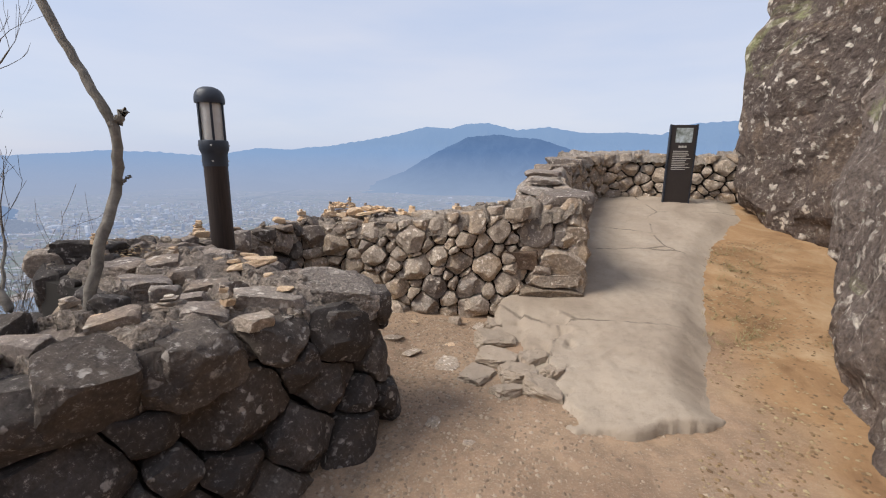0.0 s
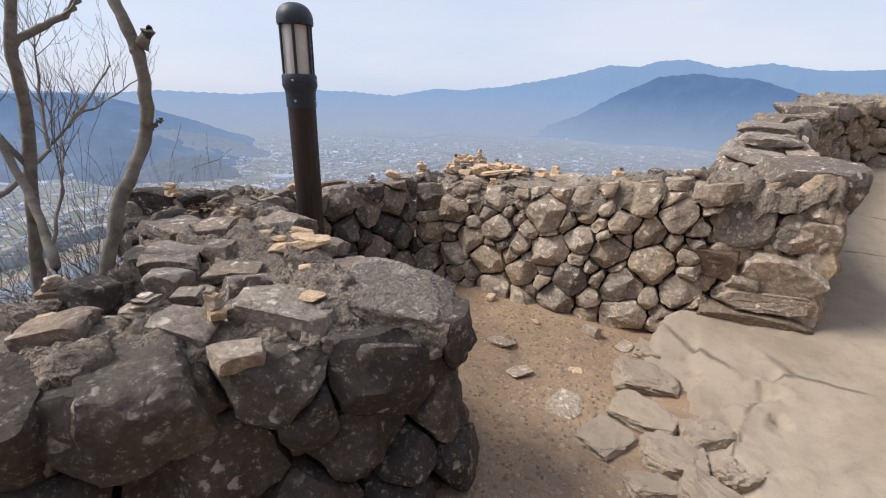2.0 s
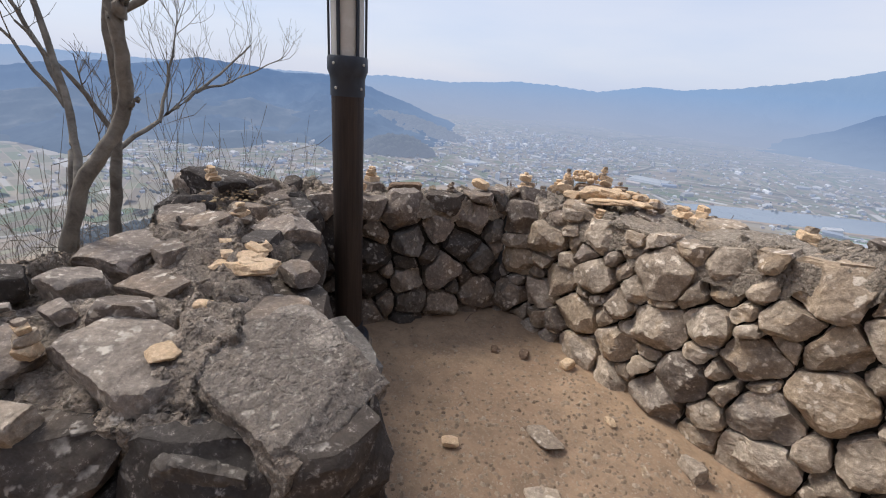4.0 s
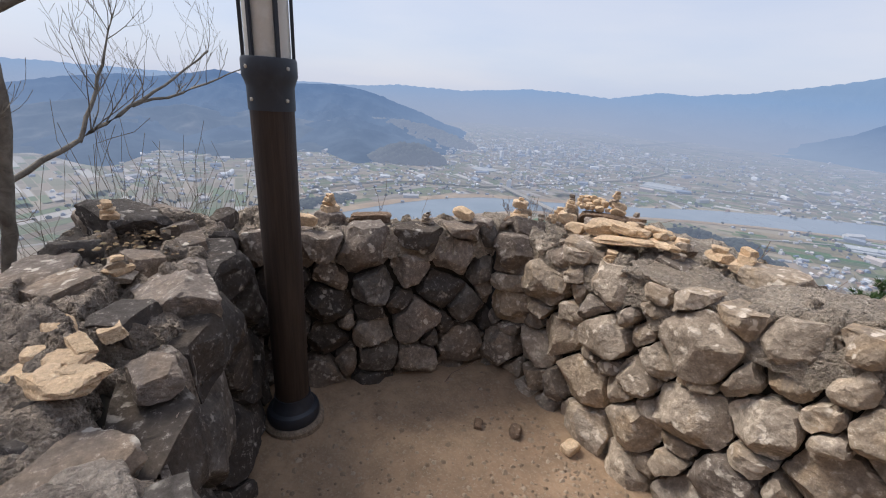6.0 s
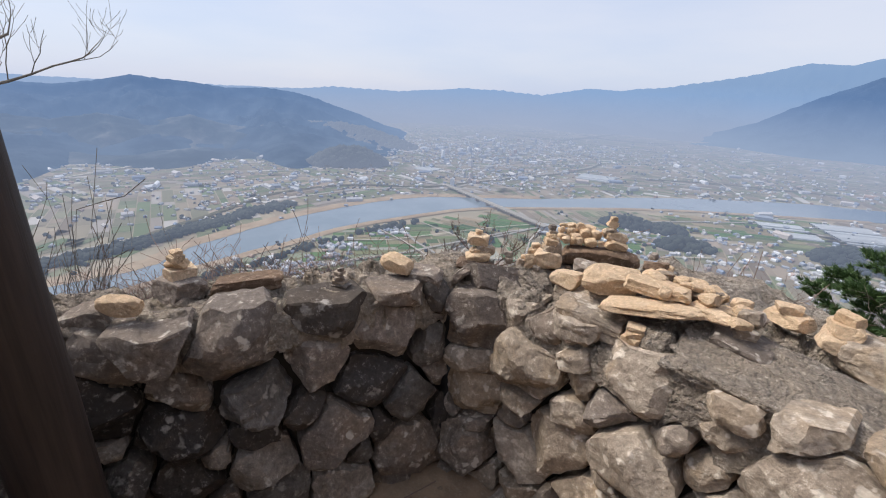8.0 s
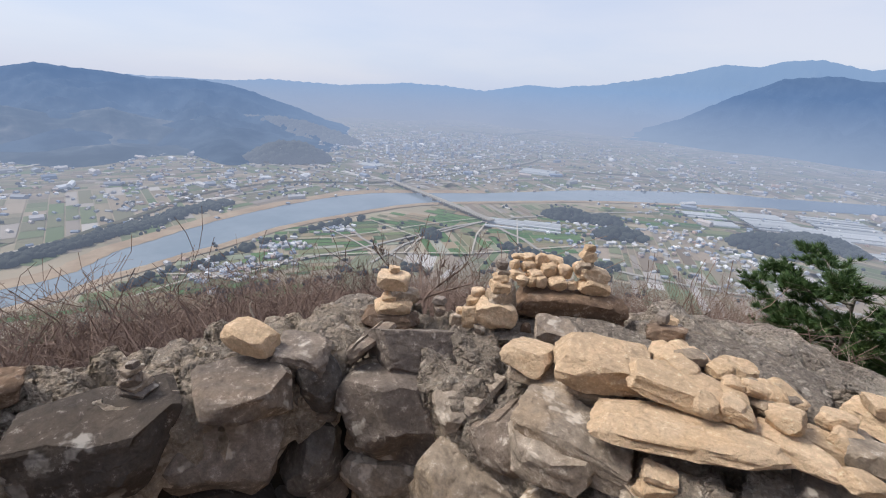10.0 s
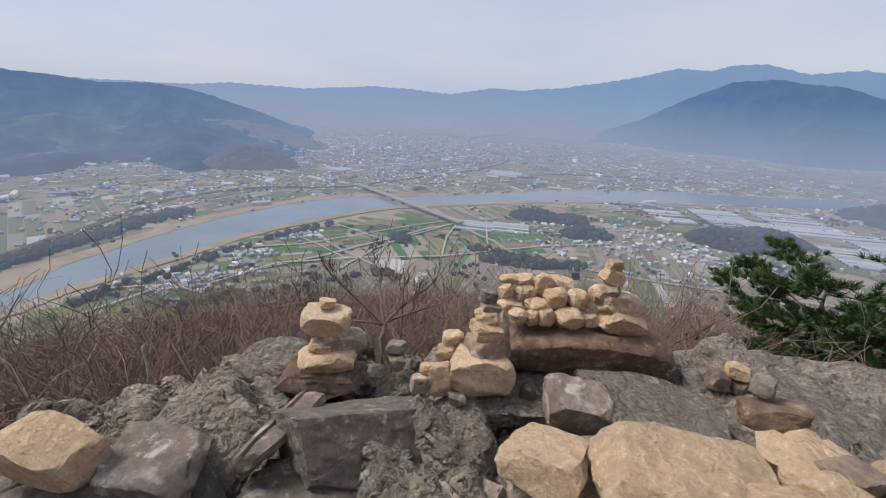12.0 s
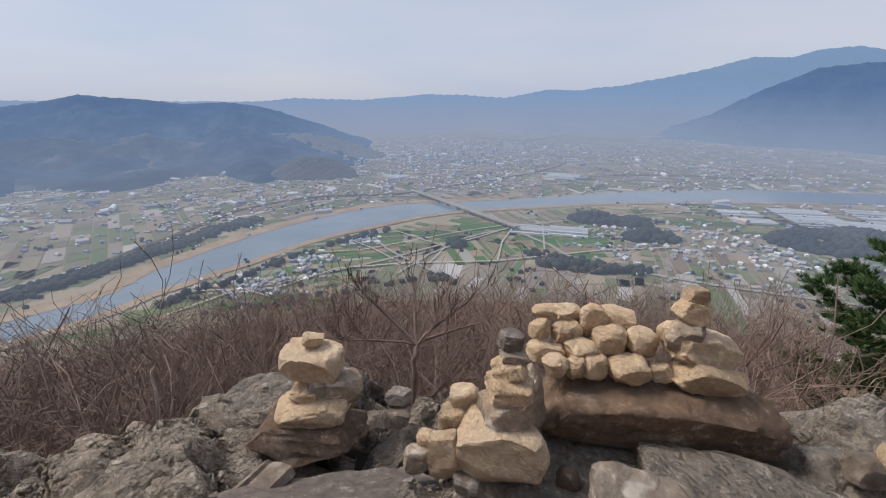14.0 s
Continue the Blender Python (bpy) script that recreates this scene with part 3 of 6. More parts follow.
def top_sheet(name, poly, seed, parent, cell=0.22, step=0.013, rough=1.0, material=None):
    """The broken top of a wall: tilted slabs and mortar with cracks between, as one sheet with a skirt."""
    rng = np.random.RandomState(seed)
    xs, ys = [p[0] for p in poly], [p[1] for p in poly]
    gx, gy = np.arange(min(xs) - step, max(xs) + 2 * step, step), np.arange(min(ys) - step, max(ys) + 2 * step, step)
    x, y = np.meshgrid(gx, gy, indexing="ij")
    x, y = x + 0.3 * step * waves(x, y, 0.05, seed + 9), y + 0.3 * step * waves(x, y, 0.06, seed + 8)
    n = int((max(xs) - min(xs)) * (max(ys) - min(ys)) / cell ** 2)
    sx, sy = rng.uniform(min(xs), max(xs), n), rng.uniform(min(ys), max(ys), n)
    tilt, lift = rng.uniform(-0.2, 0.2, (n, 2)), rng.uniform(-0.045, 0.032, n)
    wx, wy = x + 0.03 * waves(x, y, 0.2, seed + 1), y + 0.03 * waves(x, y, 0.2, seed + 2)
    d1, d2, near = np.full(x.shape, 9.0), np.full(x.shape, 9.0), np.zeros(x.shape, int)
    for i in range(n):
        d = np.hypot((wx - sx[i]), (wy - sy[i]) * 1.35)
        closer = d < d1
        d2 = np.where(closer, d1, np.minimum(d2, d))
        near = np.where(closer, i, near)
        d1 = np.where(closer, d, d1)
    z = top_z(x, y) + lift[near] * rough + tilt[near, 0] * (x - sx[near]) * rough + tilt[near, 1] * (y - sy[near]) * rough
    z -= 0.035 * rough * (1 - smooth01(d2 - d1, 0.0, 0.035))
    z += 0.010 * rough * waves(x, y, 0.11, seed + 3) + 0.010 * waves(x, y, 0.3, seed + 4) + 0.010 * np.abs(waves(x, y, 0.06, seed + 5)) - 0.006
    edge = distance_to(x, y, poly + poly[:1])
    inside = in_polygon(x, y, poly)
    z -= 0.05 * (1 - smooth01(edge, 0, 0.07)) * inside
    keep = inside[:-1, :-1] | inside[1:, :-1] | inside[:-1, 1:] | inside[1:, 1:]
    z = np.where(inside, z, z - 0.16)
    index = -np.ones(x.shape, int)
    verts, faces = [], []
    for i, j in np.argwhere(keep):
        q = []
        for a, b in ((i, j), (i + 1, j), (i + 1, j + 1), (i, j + 1)):
            if index[a, b] < 0:
                index[a, b] = len(verts)
                verts.append((float(x[a, b]), float(y[a, b]), float(z[a, b])))
            q.append(int(index[a, b]))
        faces.append(q)
    ob = raw(name, verts, faces, material or TOPROCK, smooth=True)
    ob.parent = parent
    return ob


# ---- walls of the lookout ----
left = thing("wall_left", (0, 0, 0), "rough dark dry-stone wall of large angular grey stones", "stone wall", kind="structure")
back = thing("wall_back", (0, 0, 0), "low dark dry-stone parapet of rounded grey stones", "stone wall", kind="structure")
right = thing("wall_right", (0, 0, 0), "low dry-stone parapet of mixed grey and ochre stones with lichen", "stone wall", kind="structure")

fl = Face(INNER_LEFT, -1, [(0, -0.02), (2, -0.02)], [(0, 0.96), (0.9, 0.92), (1.8, 0.86)], 0.03)
ff = Face(INNER_FRONT, -1, [(0, -0.02), (4, -0.04)], [(0, 0.84), (0.3, 0.84), (1.0, 0.88), (2.0, 0.88), (4, 0.88)], 0.12)
fb = Face(INNER_BACK, 1, [(0, -0.02), (2, -0.02)], [(0, 0.95), (1.4, 0.95)], 0.02)
fr = Face(INNER_RIGHT, 1, [(0, -0.02), (1.6, -0.02), (2.1, 0.06), (2.9, 0.16)], [(0, 0.94), (0.6, 0.95), (1.1, 0.99), (1.6, 1.07), (2.2, 1.17), (2.9, 1.27)], 0.045)
fe = Face(RIGHT_END, 1, [(0, 0.16), (0.6, 0.24)], [(0, 1.26), (0.6, 1.22)], 0.05)
fo = Face([OUTER[i] for i in range(15, 8, -1)], -1, [(0, 0.0), (2, -0.2)], [(0, 0.84), (1, 0.88), (2, 0.93)], 0.05)

# faces in the darkened stone, shade painted in; the top sheet is far paler
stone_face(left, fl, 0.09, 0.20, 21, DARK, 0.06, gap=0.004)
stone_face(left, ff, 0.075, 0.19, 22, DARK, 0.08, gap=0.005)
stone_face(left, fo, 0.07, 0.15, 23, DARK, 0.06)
# darkened stones mixed in to paint the shade on this face
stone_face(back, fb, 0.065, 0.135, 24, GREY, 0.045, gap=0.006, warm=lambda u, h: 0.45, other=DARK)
CORNER = [(2.36, 2.92, -0.05, 1.2)]
# share of warm stones raised to brighten this face, most towards its end
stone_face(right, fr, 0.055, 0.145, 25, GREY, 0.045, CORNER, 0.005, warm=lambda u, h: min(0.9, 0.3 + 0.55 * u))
stone_face(right, fe, 0.07, 0.16, 26, WARM, 0.04)

top_left = INNER_LEFT + INNER_FRONT[1:] + [OUTER[i] for i in range(len(OUTER) - 1, 8, -1)]
top_back = INNER_BACK[1:] + [(-1.66, 4.46), (-1.9, 4.5)] + OUTER[6:10] + [(-2.2, 2.8), INNER_BACK[0]]
top_right = INNER_RIGHT + RIGHT_END[1:] + OUTER[1:6] + [(-1.9, 4.5), (-1.66, 4.46)]
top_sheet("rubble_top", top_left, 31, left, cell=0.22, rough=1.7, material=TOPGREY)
top_sheet("rubble_top", top_back, 32, back, cell=0.13)
top_sheet("rubble_top", top_right, 33, right, cell=0.14, rough=1.2)
zc = lambda x, y: float(top_z(x, y)) - 0.04
part("core", prism(inset_line(INNER_LEFT, -1, 0.06) + inset_line(INNER_FRONT, -1, 0.06)[1:], inset_line([OUTER[i] for i in range(len(OUTER) - 1, 8, -1)], 1, 0.05), -1.3, zc), CORE, left)
part("core", prism(inset_line(INNER_BACK, 1, 0.06), [(-1.95, 4.55), (-2.0, 4.10), (-2.08, 3.6), (-2.2, 3.1), (-2.2, 2.8)], -1.3, zc), CORE, back)
part("core", prism(inset_line(INNER_RIGHT[:-1] + [(1.32, 4.46)], 1, 0.06) + [(1.33, 4.96)], [(0.6, 4.94), (-0.2, 4.87), (-0.85, 4.98), (-1.35, 4.88), (-1.85, 4.56)], -1.5, zc), CORE, right)

# squared blocks that stiffen the end of the right-hand parapet
for at, size, seed, mat, tilt in (
    ((1.16, 4.66, 1.165), (0.56, 0.44, 0.31), 1, GREY, 2), ((0.90, 4.50, 0.90), (0.34, 0.26, 0.30), 2, GREY, -3),
    ((1.14, 4.47, 0.86), (0.12, 0.20, 0.17), 3, GREY, 8), ((1.30, 4.56, 0.87), (0.22, 0.32, 0.23), 4, WARM, 3),
    ((1.16, 4.52, 0.62), (0.46, 0.34, 0.25), 5, WARM, 2), ((0.76, 4.46, 0.63), (0.44, 0.26, 0.22), 6, BROWN, 7),
    ((1.12, 4.54, 0.42), (0.54, 0.40, 0.15), 7, WARM, -3), ((0.70, 4.46, 0.40), (0.20, 0.26, 0.24), 8, WARM, -12),
    ((1.08, 4.54, 0.27), (0.66, 0.44, 0.16), 9, CONCRETE, 4), ((0.98, 4.44, 0.52), (0.20, 0.22, 0.14), 10, GREY, 20)):
    rock("stone", at, tuple(k * 1.08 for k in size), 100 + seed, mat, right, (tilt, tilt / 2, 7), boxy=1.0, rough=0.045, chops=3, sub=5)

# large stones bedded in the wall tops
for at, size, turn, seed, mat, owner in (
    ((-0.28, 2.30, 0.835), (0.48, 0.40, 0.19), (4, 9, 24), 1, TOPGREY, left), ((-0.42, 2.40, 0.90), (0.30, 0.16, 0.10), (6, 4, 12), 41, TOPGREY, left), ((-0.56, 2.34, 0.90), (0.22, 0.26, 0.09), (-4, 8, 50), 42, GREY, left), ((-0.52, 1.95, 0.83), (0.36, 0.32, 0.25), (-10, 6, 40), 2, GREY, left),
    ((-0.80, 1.58, 0.88), (0.24, 0.15, 0.11), (-10, 8, 60), 3, GREY, left), ((-0.40, 1.68, 0.875), (0.17, 0.12, 0.08), (0, 6, 62), 4, WARM, left),
    ((-1.02, 1.28, 0.84), (0.36, 0.28, 0.18), (8, -6, 70), 5, GREY, left), ((-0.65, 1.66, 0.90), (0.22, 0.16, 0.10), (0, 10, 25), 6, GREY, left),
    ((-0.92, 2.00, 0.92), (0.24, 0.15, 0.06), (3, 0, 35), 7, GREY, left), ((-0.84, 2.48, 0.92), (0.16, 0.12, 0.07), (0, 0, 10), 8, GREY, left),
    ((-1.34, 2.54, 0.90), (0.40, 0.26, 0.20), (14, 0, 5), 9, GREY, left), ((-2.10, 2.34, 0.985), (0.42, 0.26, 0.19), (0, 8, 35), 10, DARK, left),
    ((-2.28, 2.24, 0.92), (0.30, 0.26, 0.22), (0, -6, 10), 11, GREY, left), ((-1.60, 2.12, 0.94), (0.34, 0.24, 0.12), (6, 0, -10), 12, GREY, left),
    ((-1.25, 1.92, 0.91), (0.36, 0.26, 0.14), (-8, 0, -30), 13, GREY, left), ((-1.10, 0.86, 0.86), (0.50, 0.32, 0.24), (-6, 4, 62), 14, GREY, left),
    # these three take the front face's painted shade
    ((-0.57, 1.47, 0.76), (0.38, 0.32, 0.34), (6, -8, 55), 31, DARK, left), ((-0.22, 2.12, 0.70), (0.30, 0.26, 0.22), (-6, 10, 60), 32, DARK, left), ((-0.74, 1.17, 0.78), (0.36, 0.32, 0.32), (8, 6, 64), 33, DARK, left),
    ((-2.08, 3.32, 0.92), (0.17, 0.14, 0.09), (0, 0, 20), 15, GREY, back), ((-1.96, 3.52, 0.94), (0.26, 0.10, 0.06), (0, 0, 75), 16, BROWN, back),
    ((-1.50, 4.37, 0.915), (0.28, 0.15, 0.13), (-32, 12, 62), 17, GREY, back), ((-1.66, 4.12, 0.93), (0.16, 0.12, 0.08), (0, 5, 40), 18, GREY, back),
    ((-1.86, 4.42, 0.86), (0.16, 0.14, 0.09), (5, -8, 30), 19, TOPROCK, back), ((-1.14, 4.70, 0.965), (0.26, 0.2, 0.09), (0, 4, 25), 20, TOPROCK, right),
    ((-1.24, 4.60, 1.00), (0.11, 0.08, 0.07), (20, 10, 30), 21, GREY, right), ((-0.88, 4.92, 0.925), (0.42, 0.24, 0.10), (4, 6, -8), 22, TOPROCK, right),
    ((-1.04, 4.37, 0.955), (0.25, 0.13, 0.075), (5, 6, 10), 23, WARM, right), ((-1.12, 4.50, 0.97), (0.20, 0.17, 0.10), (12, -16, 30), 24, WARM, right),
    ((-0.66, 4.50, 0.98), (0.20, 0.16, 0.12), (0, 12, 10), 25, GREY, right), ((-0.34, 4.74, 1.0), (0.30, 0.2, 0.12), (0, 0, -14), 26, WARM, right)):
    rock("cap_stone", at, size, 200 + seed, mat, owner, turn, sub=5, boxy=1.0, rough=0.06, chops=5)


# crumbling mortar that has run over the face of the right-hand parapet
rock("mortar_patch", (-0.50, 4.45, 0.94), (0.60, 0.34, 0.15), 351, TOPROCK, right, (10, 5, 4), sub=6, boxy=0.7, rough=0.10, chops=6)
rock("mortar_patch", (-0.06, 4.50, 1.00), (0.56, 0.36, 0.15), 352, TOPROCK, right, (8, -4, 2), sub=6, boxy=0.7, rough=0.10, chops=6)

# smaller broken blocks lying loose among the cap stones
rng = random.Random(61)
for x, y, big in ((-0.72, 1.92, 1.1), (-0.98, 1.78, 1.2), (-0.86, 1.40, 1.2), (-1.06, 1.56, 1.0), (-0.98, 1.12, 1.3), (-0.80, 1.76, 0.8), (-1.12, 2.06, 1.2), (-0.72, 2.26, 0.8), (-1.12, 2.40, 1.1), (-1.42, 2.20, 1.3), (-1.60, 2.42, 1.1), (-1.78, 2.18, 1.2),
                  (-1.98, 2.56, 1.2), (-2.20, 2.52, 1.1), (-1.74, 2.60, 1.0), (-1.28, 0.62, 1.5), (-1.52, 0.22, 1.5), (-1.18, 1.22, 1.1), (-1.32, 0.95, 1.2), (-0.50, 2.16, 0.6), (-2.05, 2.75, 1.0), (-1.98, 3.05, 0.9)):
    w = 0.17 * big * rng.uniform(0.85, 1.15)
    rock("cap_stone", (x, y, float(top_z(x, y)) + 0.012), (w, w * rng.uniform(0.6, 0.8), w * rng.uniform(0.4, 0.65)), rng.randint(0, 9999), rng.choice((GREY, GREY, DARK)), left, (rng.uniform(-16, 16), rng.uniform(-16, 16), rng.uniform(0, 180)), sub=4, boxy=1.0, rough=0.06, chops=5)


# ---- rock slab, far parapet, cliff ----
SLAB_EDGE = [(0.66, 4.40), (0.50, 3.85), (0.46, 3.35), (0.52, 3.0), (0.66, 2.80), (0.96, 2.66), (1.12, 2.46), (1.55, 2.50), (1.98, 2.62), (2.16, 2.85), (2.36, 3.5),
             (2.66, 4.3), (2.95, 5.3), (3.5, 6.4), (4.2, 7.4), (4.6, 9.0), (1.6, 9.0), (1.2, 7.2), (1.1, 5.2), (1.2, 4.6)]


def slab_z(x, y):
    return table(y, [(2.4, 0.075), (2.75, 0.10), (3.0, 0.13), (3.7, 0.19), (4.4, 0.26), (8.3, 0.94), (9.5, 1.08)]) + 0.012 * waves(x, y, 0.9, 41) + 0.025 * waves(x, y, 3.0, 42)


def build_slab():
    step = 0.022
    x, y = np.meshgrid(np.arange(0.2, 4.9, step), np.arange(2.2, 9.2, step), indexing="ij")
    wx, wy = x + 0.05 * waves(x, y, 1.7, 43) + 0.04 * np.sin(x * 7 + 2 * np.sin(y * 5)) + 0.01 * waves(x, y, 0.4, 143), y + 0.05 * waves(x, y, 1.5, 44) + 0.04 * np.sin(y * 8 + 2 * np.sin(x * 6)) + 0.01 * waves(x, y, 0.4, 144)
    inside = in_polygon(wx, wy, SLAB_EDGE)
    edge = distance_to(wx, wy, SLAB_EDGE + SLAB_EDGE[:1])
    z = slab_z(x, y)
    # bedding ledges that step down towards the lookout
    ledge = smooth01(1.15 - x + 0.10 * waves(x, y, 0.6, 45), 0.0, 0.03) * 0.06 + smooth01(0.86 - x + 0.08 * waves(x, y, 0.4, 46), 0.0, 0.025) * 0.055
    z -= ledge * smooth01(4.2 - y, 0, 0.6)
    z -= 0.03 * (1 - smooth01(edge, 0.0, 0.05)) * inside
    # the edge towards the cliff sinks under the washed earth
    rim = distance_to(x, y, SLAB_EDGE[9:16]) + 0.03 * waves(x, y, 1.3, 47)
    sunk = 1 - smooth01(rim, 0.02, 0.42)
    z = z * (1 - sunk) + (terrace_z(x, y) - 0.012) * sunk
    # broken bedding steps across the slab
    z -= 0.024 * (1 - smooth01(0.30 * x + y - 4.09 + 0.07 * waves(x, y, 0.45, 48), 0.0, 0.015)) * (1 - smooth01(x, 1.35, 1.5)) * inside
    z -= 0.014 * (1 - smooth01(y - 0.55 * x - 2.45 + 0.08 * waves(x, y, 0.5, 49), 0.0, 0.012)) * (1 - smooth01(x, 1.5, 1.8)) * inside
    z += 0.006 * np.abs(waves(x, y, 0.25, 50))
    z = np.where(inside, z, terrace_z(x, y) - 0.12)
    keep = inside[:-1, :-1] | inside[1:, :-1] | inside[:-1, 1:] | inside[1:, 1:]
    index = -np.ones(x.shape, int)
    verts, faces = [], []
    for i, j in np.argwhere(keep):
        q = []
        for a, b in ((i, j), (i + 1, j), (i + 1, j + 1), (i, j + 1)):
            if index[a, b] < 0:
                index[a, b] = len(verts)
                verts.append((float(x[a, b]), float(y[a, b]), float(z[a, b])))
            q.append(int(index[a, b]))
        faces.append(q)
    raw("rock_slab", verts, faces, SLAB, "smooth worn pale sandstone bedrock slab rising beside the wall", "bedrock", "structure", True)


build_slab()
rng = random.Random(5)
for x, y, sx, sy, sz, rz in ((0.58, 3.62, 0.40, 0.34, 0.13, 20), (0.64, 3.26, 0.38, 0.28, 0.12, -15), (0.80, 3.02, 0.32, 0.30, 0.14, 10), (0.50, 3.02, 0.26, 0.34, 0.07, -25), (0.92, 3.22, 0.30, 0.22, 0.17, 35),
                             (1.00, 2.84, 0.36, 0.24, 0.13, -8), (0.74, 2.80, 0.26, 0.20, 0.09, 30), (0.60, 3.95, 0.30, 0.36, 0.14, 5), (1.06, 3.06, 0.24, 0.18, 0.19, 50)):
    rock("ledge_rock", (x, y, sz * rng.uniform(0.1, 0.35)), (sx * 0.95, sy * 0.9, sz * 1.3), rng.randint(0, 999), SLAB, None, (rng.uniform(-12, 12), rng.uniform(-4, 14), rz),
         "flat broken sandstone ledge at the slab's edge", "rock", "ledges of the slab", boxy=0.85, rough=0.12, sub=5, chops=10)

far = thing("wall_far", (0, 0, 0), "low dry-stone parapet curving behind the notice board", "stone wall", kind="structure")
FAR_IN = [(1.36, 5.05), (1.25, 5.7), (1.42, 6.7), (1.75, 7.9), (2.2, 8.55), (2.9, 8.75), (3.8, 8.65), (5.2, 8.3)]
FAR_OUT = [(5.3, 8.8), (3.9, 9.15), (2.8, 9.25), (1.85, 8.95), (1.3, 8.1), (0.95, 6.8), (0.72, 5.7), (0.75, 5.02)]
ffar = Face(FAR_IN, 1, [(0, 0.3), (1, 0.45), (2.2, 0.7), (4.2, 0.92), (8, 0.95)], [(0, 1.25), (0.6, 1.42), (1.6, 1.56), (2.6, 1.7), (4.2, 1.79), (8, 1.74)], 0.05)
stone_face(far, ffar, 0.07, 0.15, 27, WARM, 0.05, gap=0.01, warm=lambda u, h: 0.5)
fout = Face(FAR_OUT[::-1][:6], -1, [(0, 0.2), (4, 0.6)], [(0, 1.2), (0.7, 1.38), (2.0, 1.52), (4, 1.7)], 0.05)
stone_face(far, fout, 0.08, 0.17, 28, GREY, 0.05)


def far_top(x, y):
    return table(y, [(5.0, 1.22), (5.7, 1.40), (6.7, 1.55), (7.9, 1.70), (8.6, 1.78), (9.3, 1.76)])


keep_top = top_z
top_z = far_top
top_sheet("rubble_top", FAR_IN + FAR_OUT, 34, far, cell=0.35, step=0.03, rough=1.3)
top_z = keep_top
part("core", prism(inset_line(FAR_IN, 1, 0.07), inset_line(FAR_OUT, 1, 0.06), -1.0, lambda x, y: float(far_top(x, y)) - 0.08), CORE, far)
for x, y, z, sx, sy, sz, rz in ((1.0, 5.5, 1.38, 0.46, 0.34, 0.10, 10), (1.02, 5.9, 1.45, 0.5, 0.4, 0.12, -20), (1.15, 6.4, 1.52, 0.5, 0.36, 0.12, 30), (0.9, 5.25, 1.27, 0.4, 0.3, 0.1, 0), (1.3, 7.1, 1.62, 0.5, 0.4, 0.12, 5)):
    rock("cap_stone", (x, y, z), (sx, sy, sz), int(x * 100 + y * 10), GREY, far, (4, 3, rz), boxy=0.9, rough=0.06)


def cliff(name, at, size, seed, lean, label, sub=6):
    bm = rock_bm((0, 0, 0), size, seed, lean, sub=sub, chops=8, rough=0.06, boxy=0.85)
    off = Vector((seed, seed * 2.0, 3.0))
    for v in bm.verts:
        p = v.co
        v.co = p + p.normalized() * (0.12 * noise.fractal(p * 0.9 + off, 0.9, 2.0, 5) + 0.035 * noise.fractal(p * 4 + off, 0.8, 2.0, 4) - 0.07 * max(0, 0.12 - abs(noise.noise(p * 1.1 + off))) / 0.12)
    moved(bm, at)
    ob = part(name, bm, CLIFF)
    return tagged(ob, label, "boulder", "boulders of the cliff")


cliff("cliff_boulder", (6.53, 6.9, 2.9), (4.6, 4.8, 5.8), 11, (0, -6, 20), "towering grey boulder with pale lichen, overhanging the path")
cliff("cliff_boulder", (4.97, 2.6, 1.5), (4.1, 4.2, 5.2), 12, (0, 4, -15), "grey lichen-spotted boulder standing on the ochre earth beside the path")
cliff("cliff_boulder", (6.0, -1.5, 2.2), (4.2, 5.5, 6.0), 13, (0, 0, 10), "large grey boulder behind the path", sub=5)


# ---- lamp post ----
LX, LY = -1.553, 2.947
lamp = thing("lamp_post", (LX, LY, 0), "dark brown round garden lamp post with blue-black metal fittings", "lamp post")
part("pad", moved(lathe([(0.15, -0.03), (0.152, 0.03), (0.14, 0.042), (0.02, 0.042)]), (LX, LY, 0)), CONCRETE, lamp, "rough round concrete pad")
part("base_flange", moved(lathe([(0.126, 0.042), (0.13, 0.055), (0.13, 0.085), (0.122, 0.102), (0.104, 0.112), (0.098, 0.125), (0.09, 0.15), (0.088, 0.18)]), (LX, LY, 0)), METAL, lamp)
part("post", moved(lathe([(0.083, 0.14), (0.083, 0.6), (0.084, 1.1), (0.085, 1.59)]), (LX, LY, 0)), POST, lamp, "dark brown wood-grained post")
part("collar", moved(lathe([(0.0895, 1.56), (0.0895, 1.645), (0.094, 1.662), (0.1035, 1.685), (0.1035, 1.742), (0.099, 1.752), (0.03, 1.752)]), (LX, LY, 0)), METAL, lamp)
collar = lamp.children[-1]
for k in range(4):
    a = 0.5 + k * math.pi / 2
    for z, r in ((1.60, 0.0895), (1.715, 0.1035)):
        bm = lathe([(0.007, 0.0), (0.007, 0.004), (0.004, 0.006)], 10)
        bm.transform(Matrix.Translation((LX + r * math.cos(a), LY + r * math.sin(a), z)) @ Matrix.Rotation(a, 4, "Z") @ Matrix.Rotation(math.pi / 2, 4, "Y"))
        part("screw", bm, INK, collar, "small pale steel screw")
part("diffuser", moved(lathe([(0.082, 1.75), (0.082, 2.03)]), (LX, LY, 0)), PANE, lamp, "milky white lantern glass, unlit")
for k in range(6):
    a = 0.2 + k * math.pi / 3
    bm = box_bm(-0.006, 0.006, -0.008, 0.008, 1.745, 2.03, 0.002)
    bm.transform(Matrix.Translation((LX + 0.092 * math.cos(a), LY + 0.092 * math.sin(a), 0)) @ Matrix.Rotation(a, 4, "Z"))
    part("cage_bar", bm, METAL, lamp)
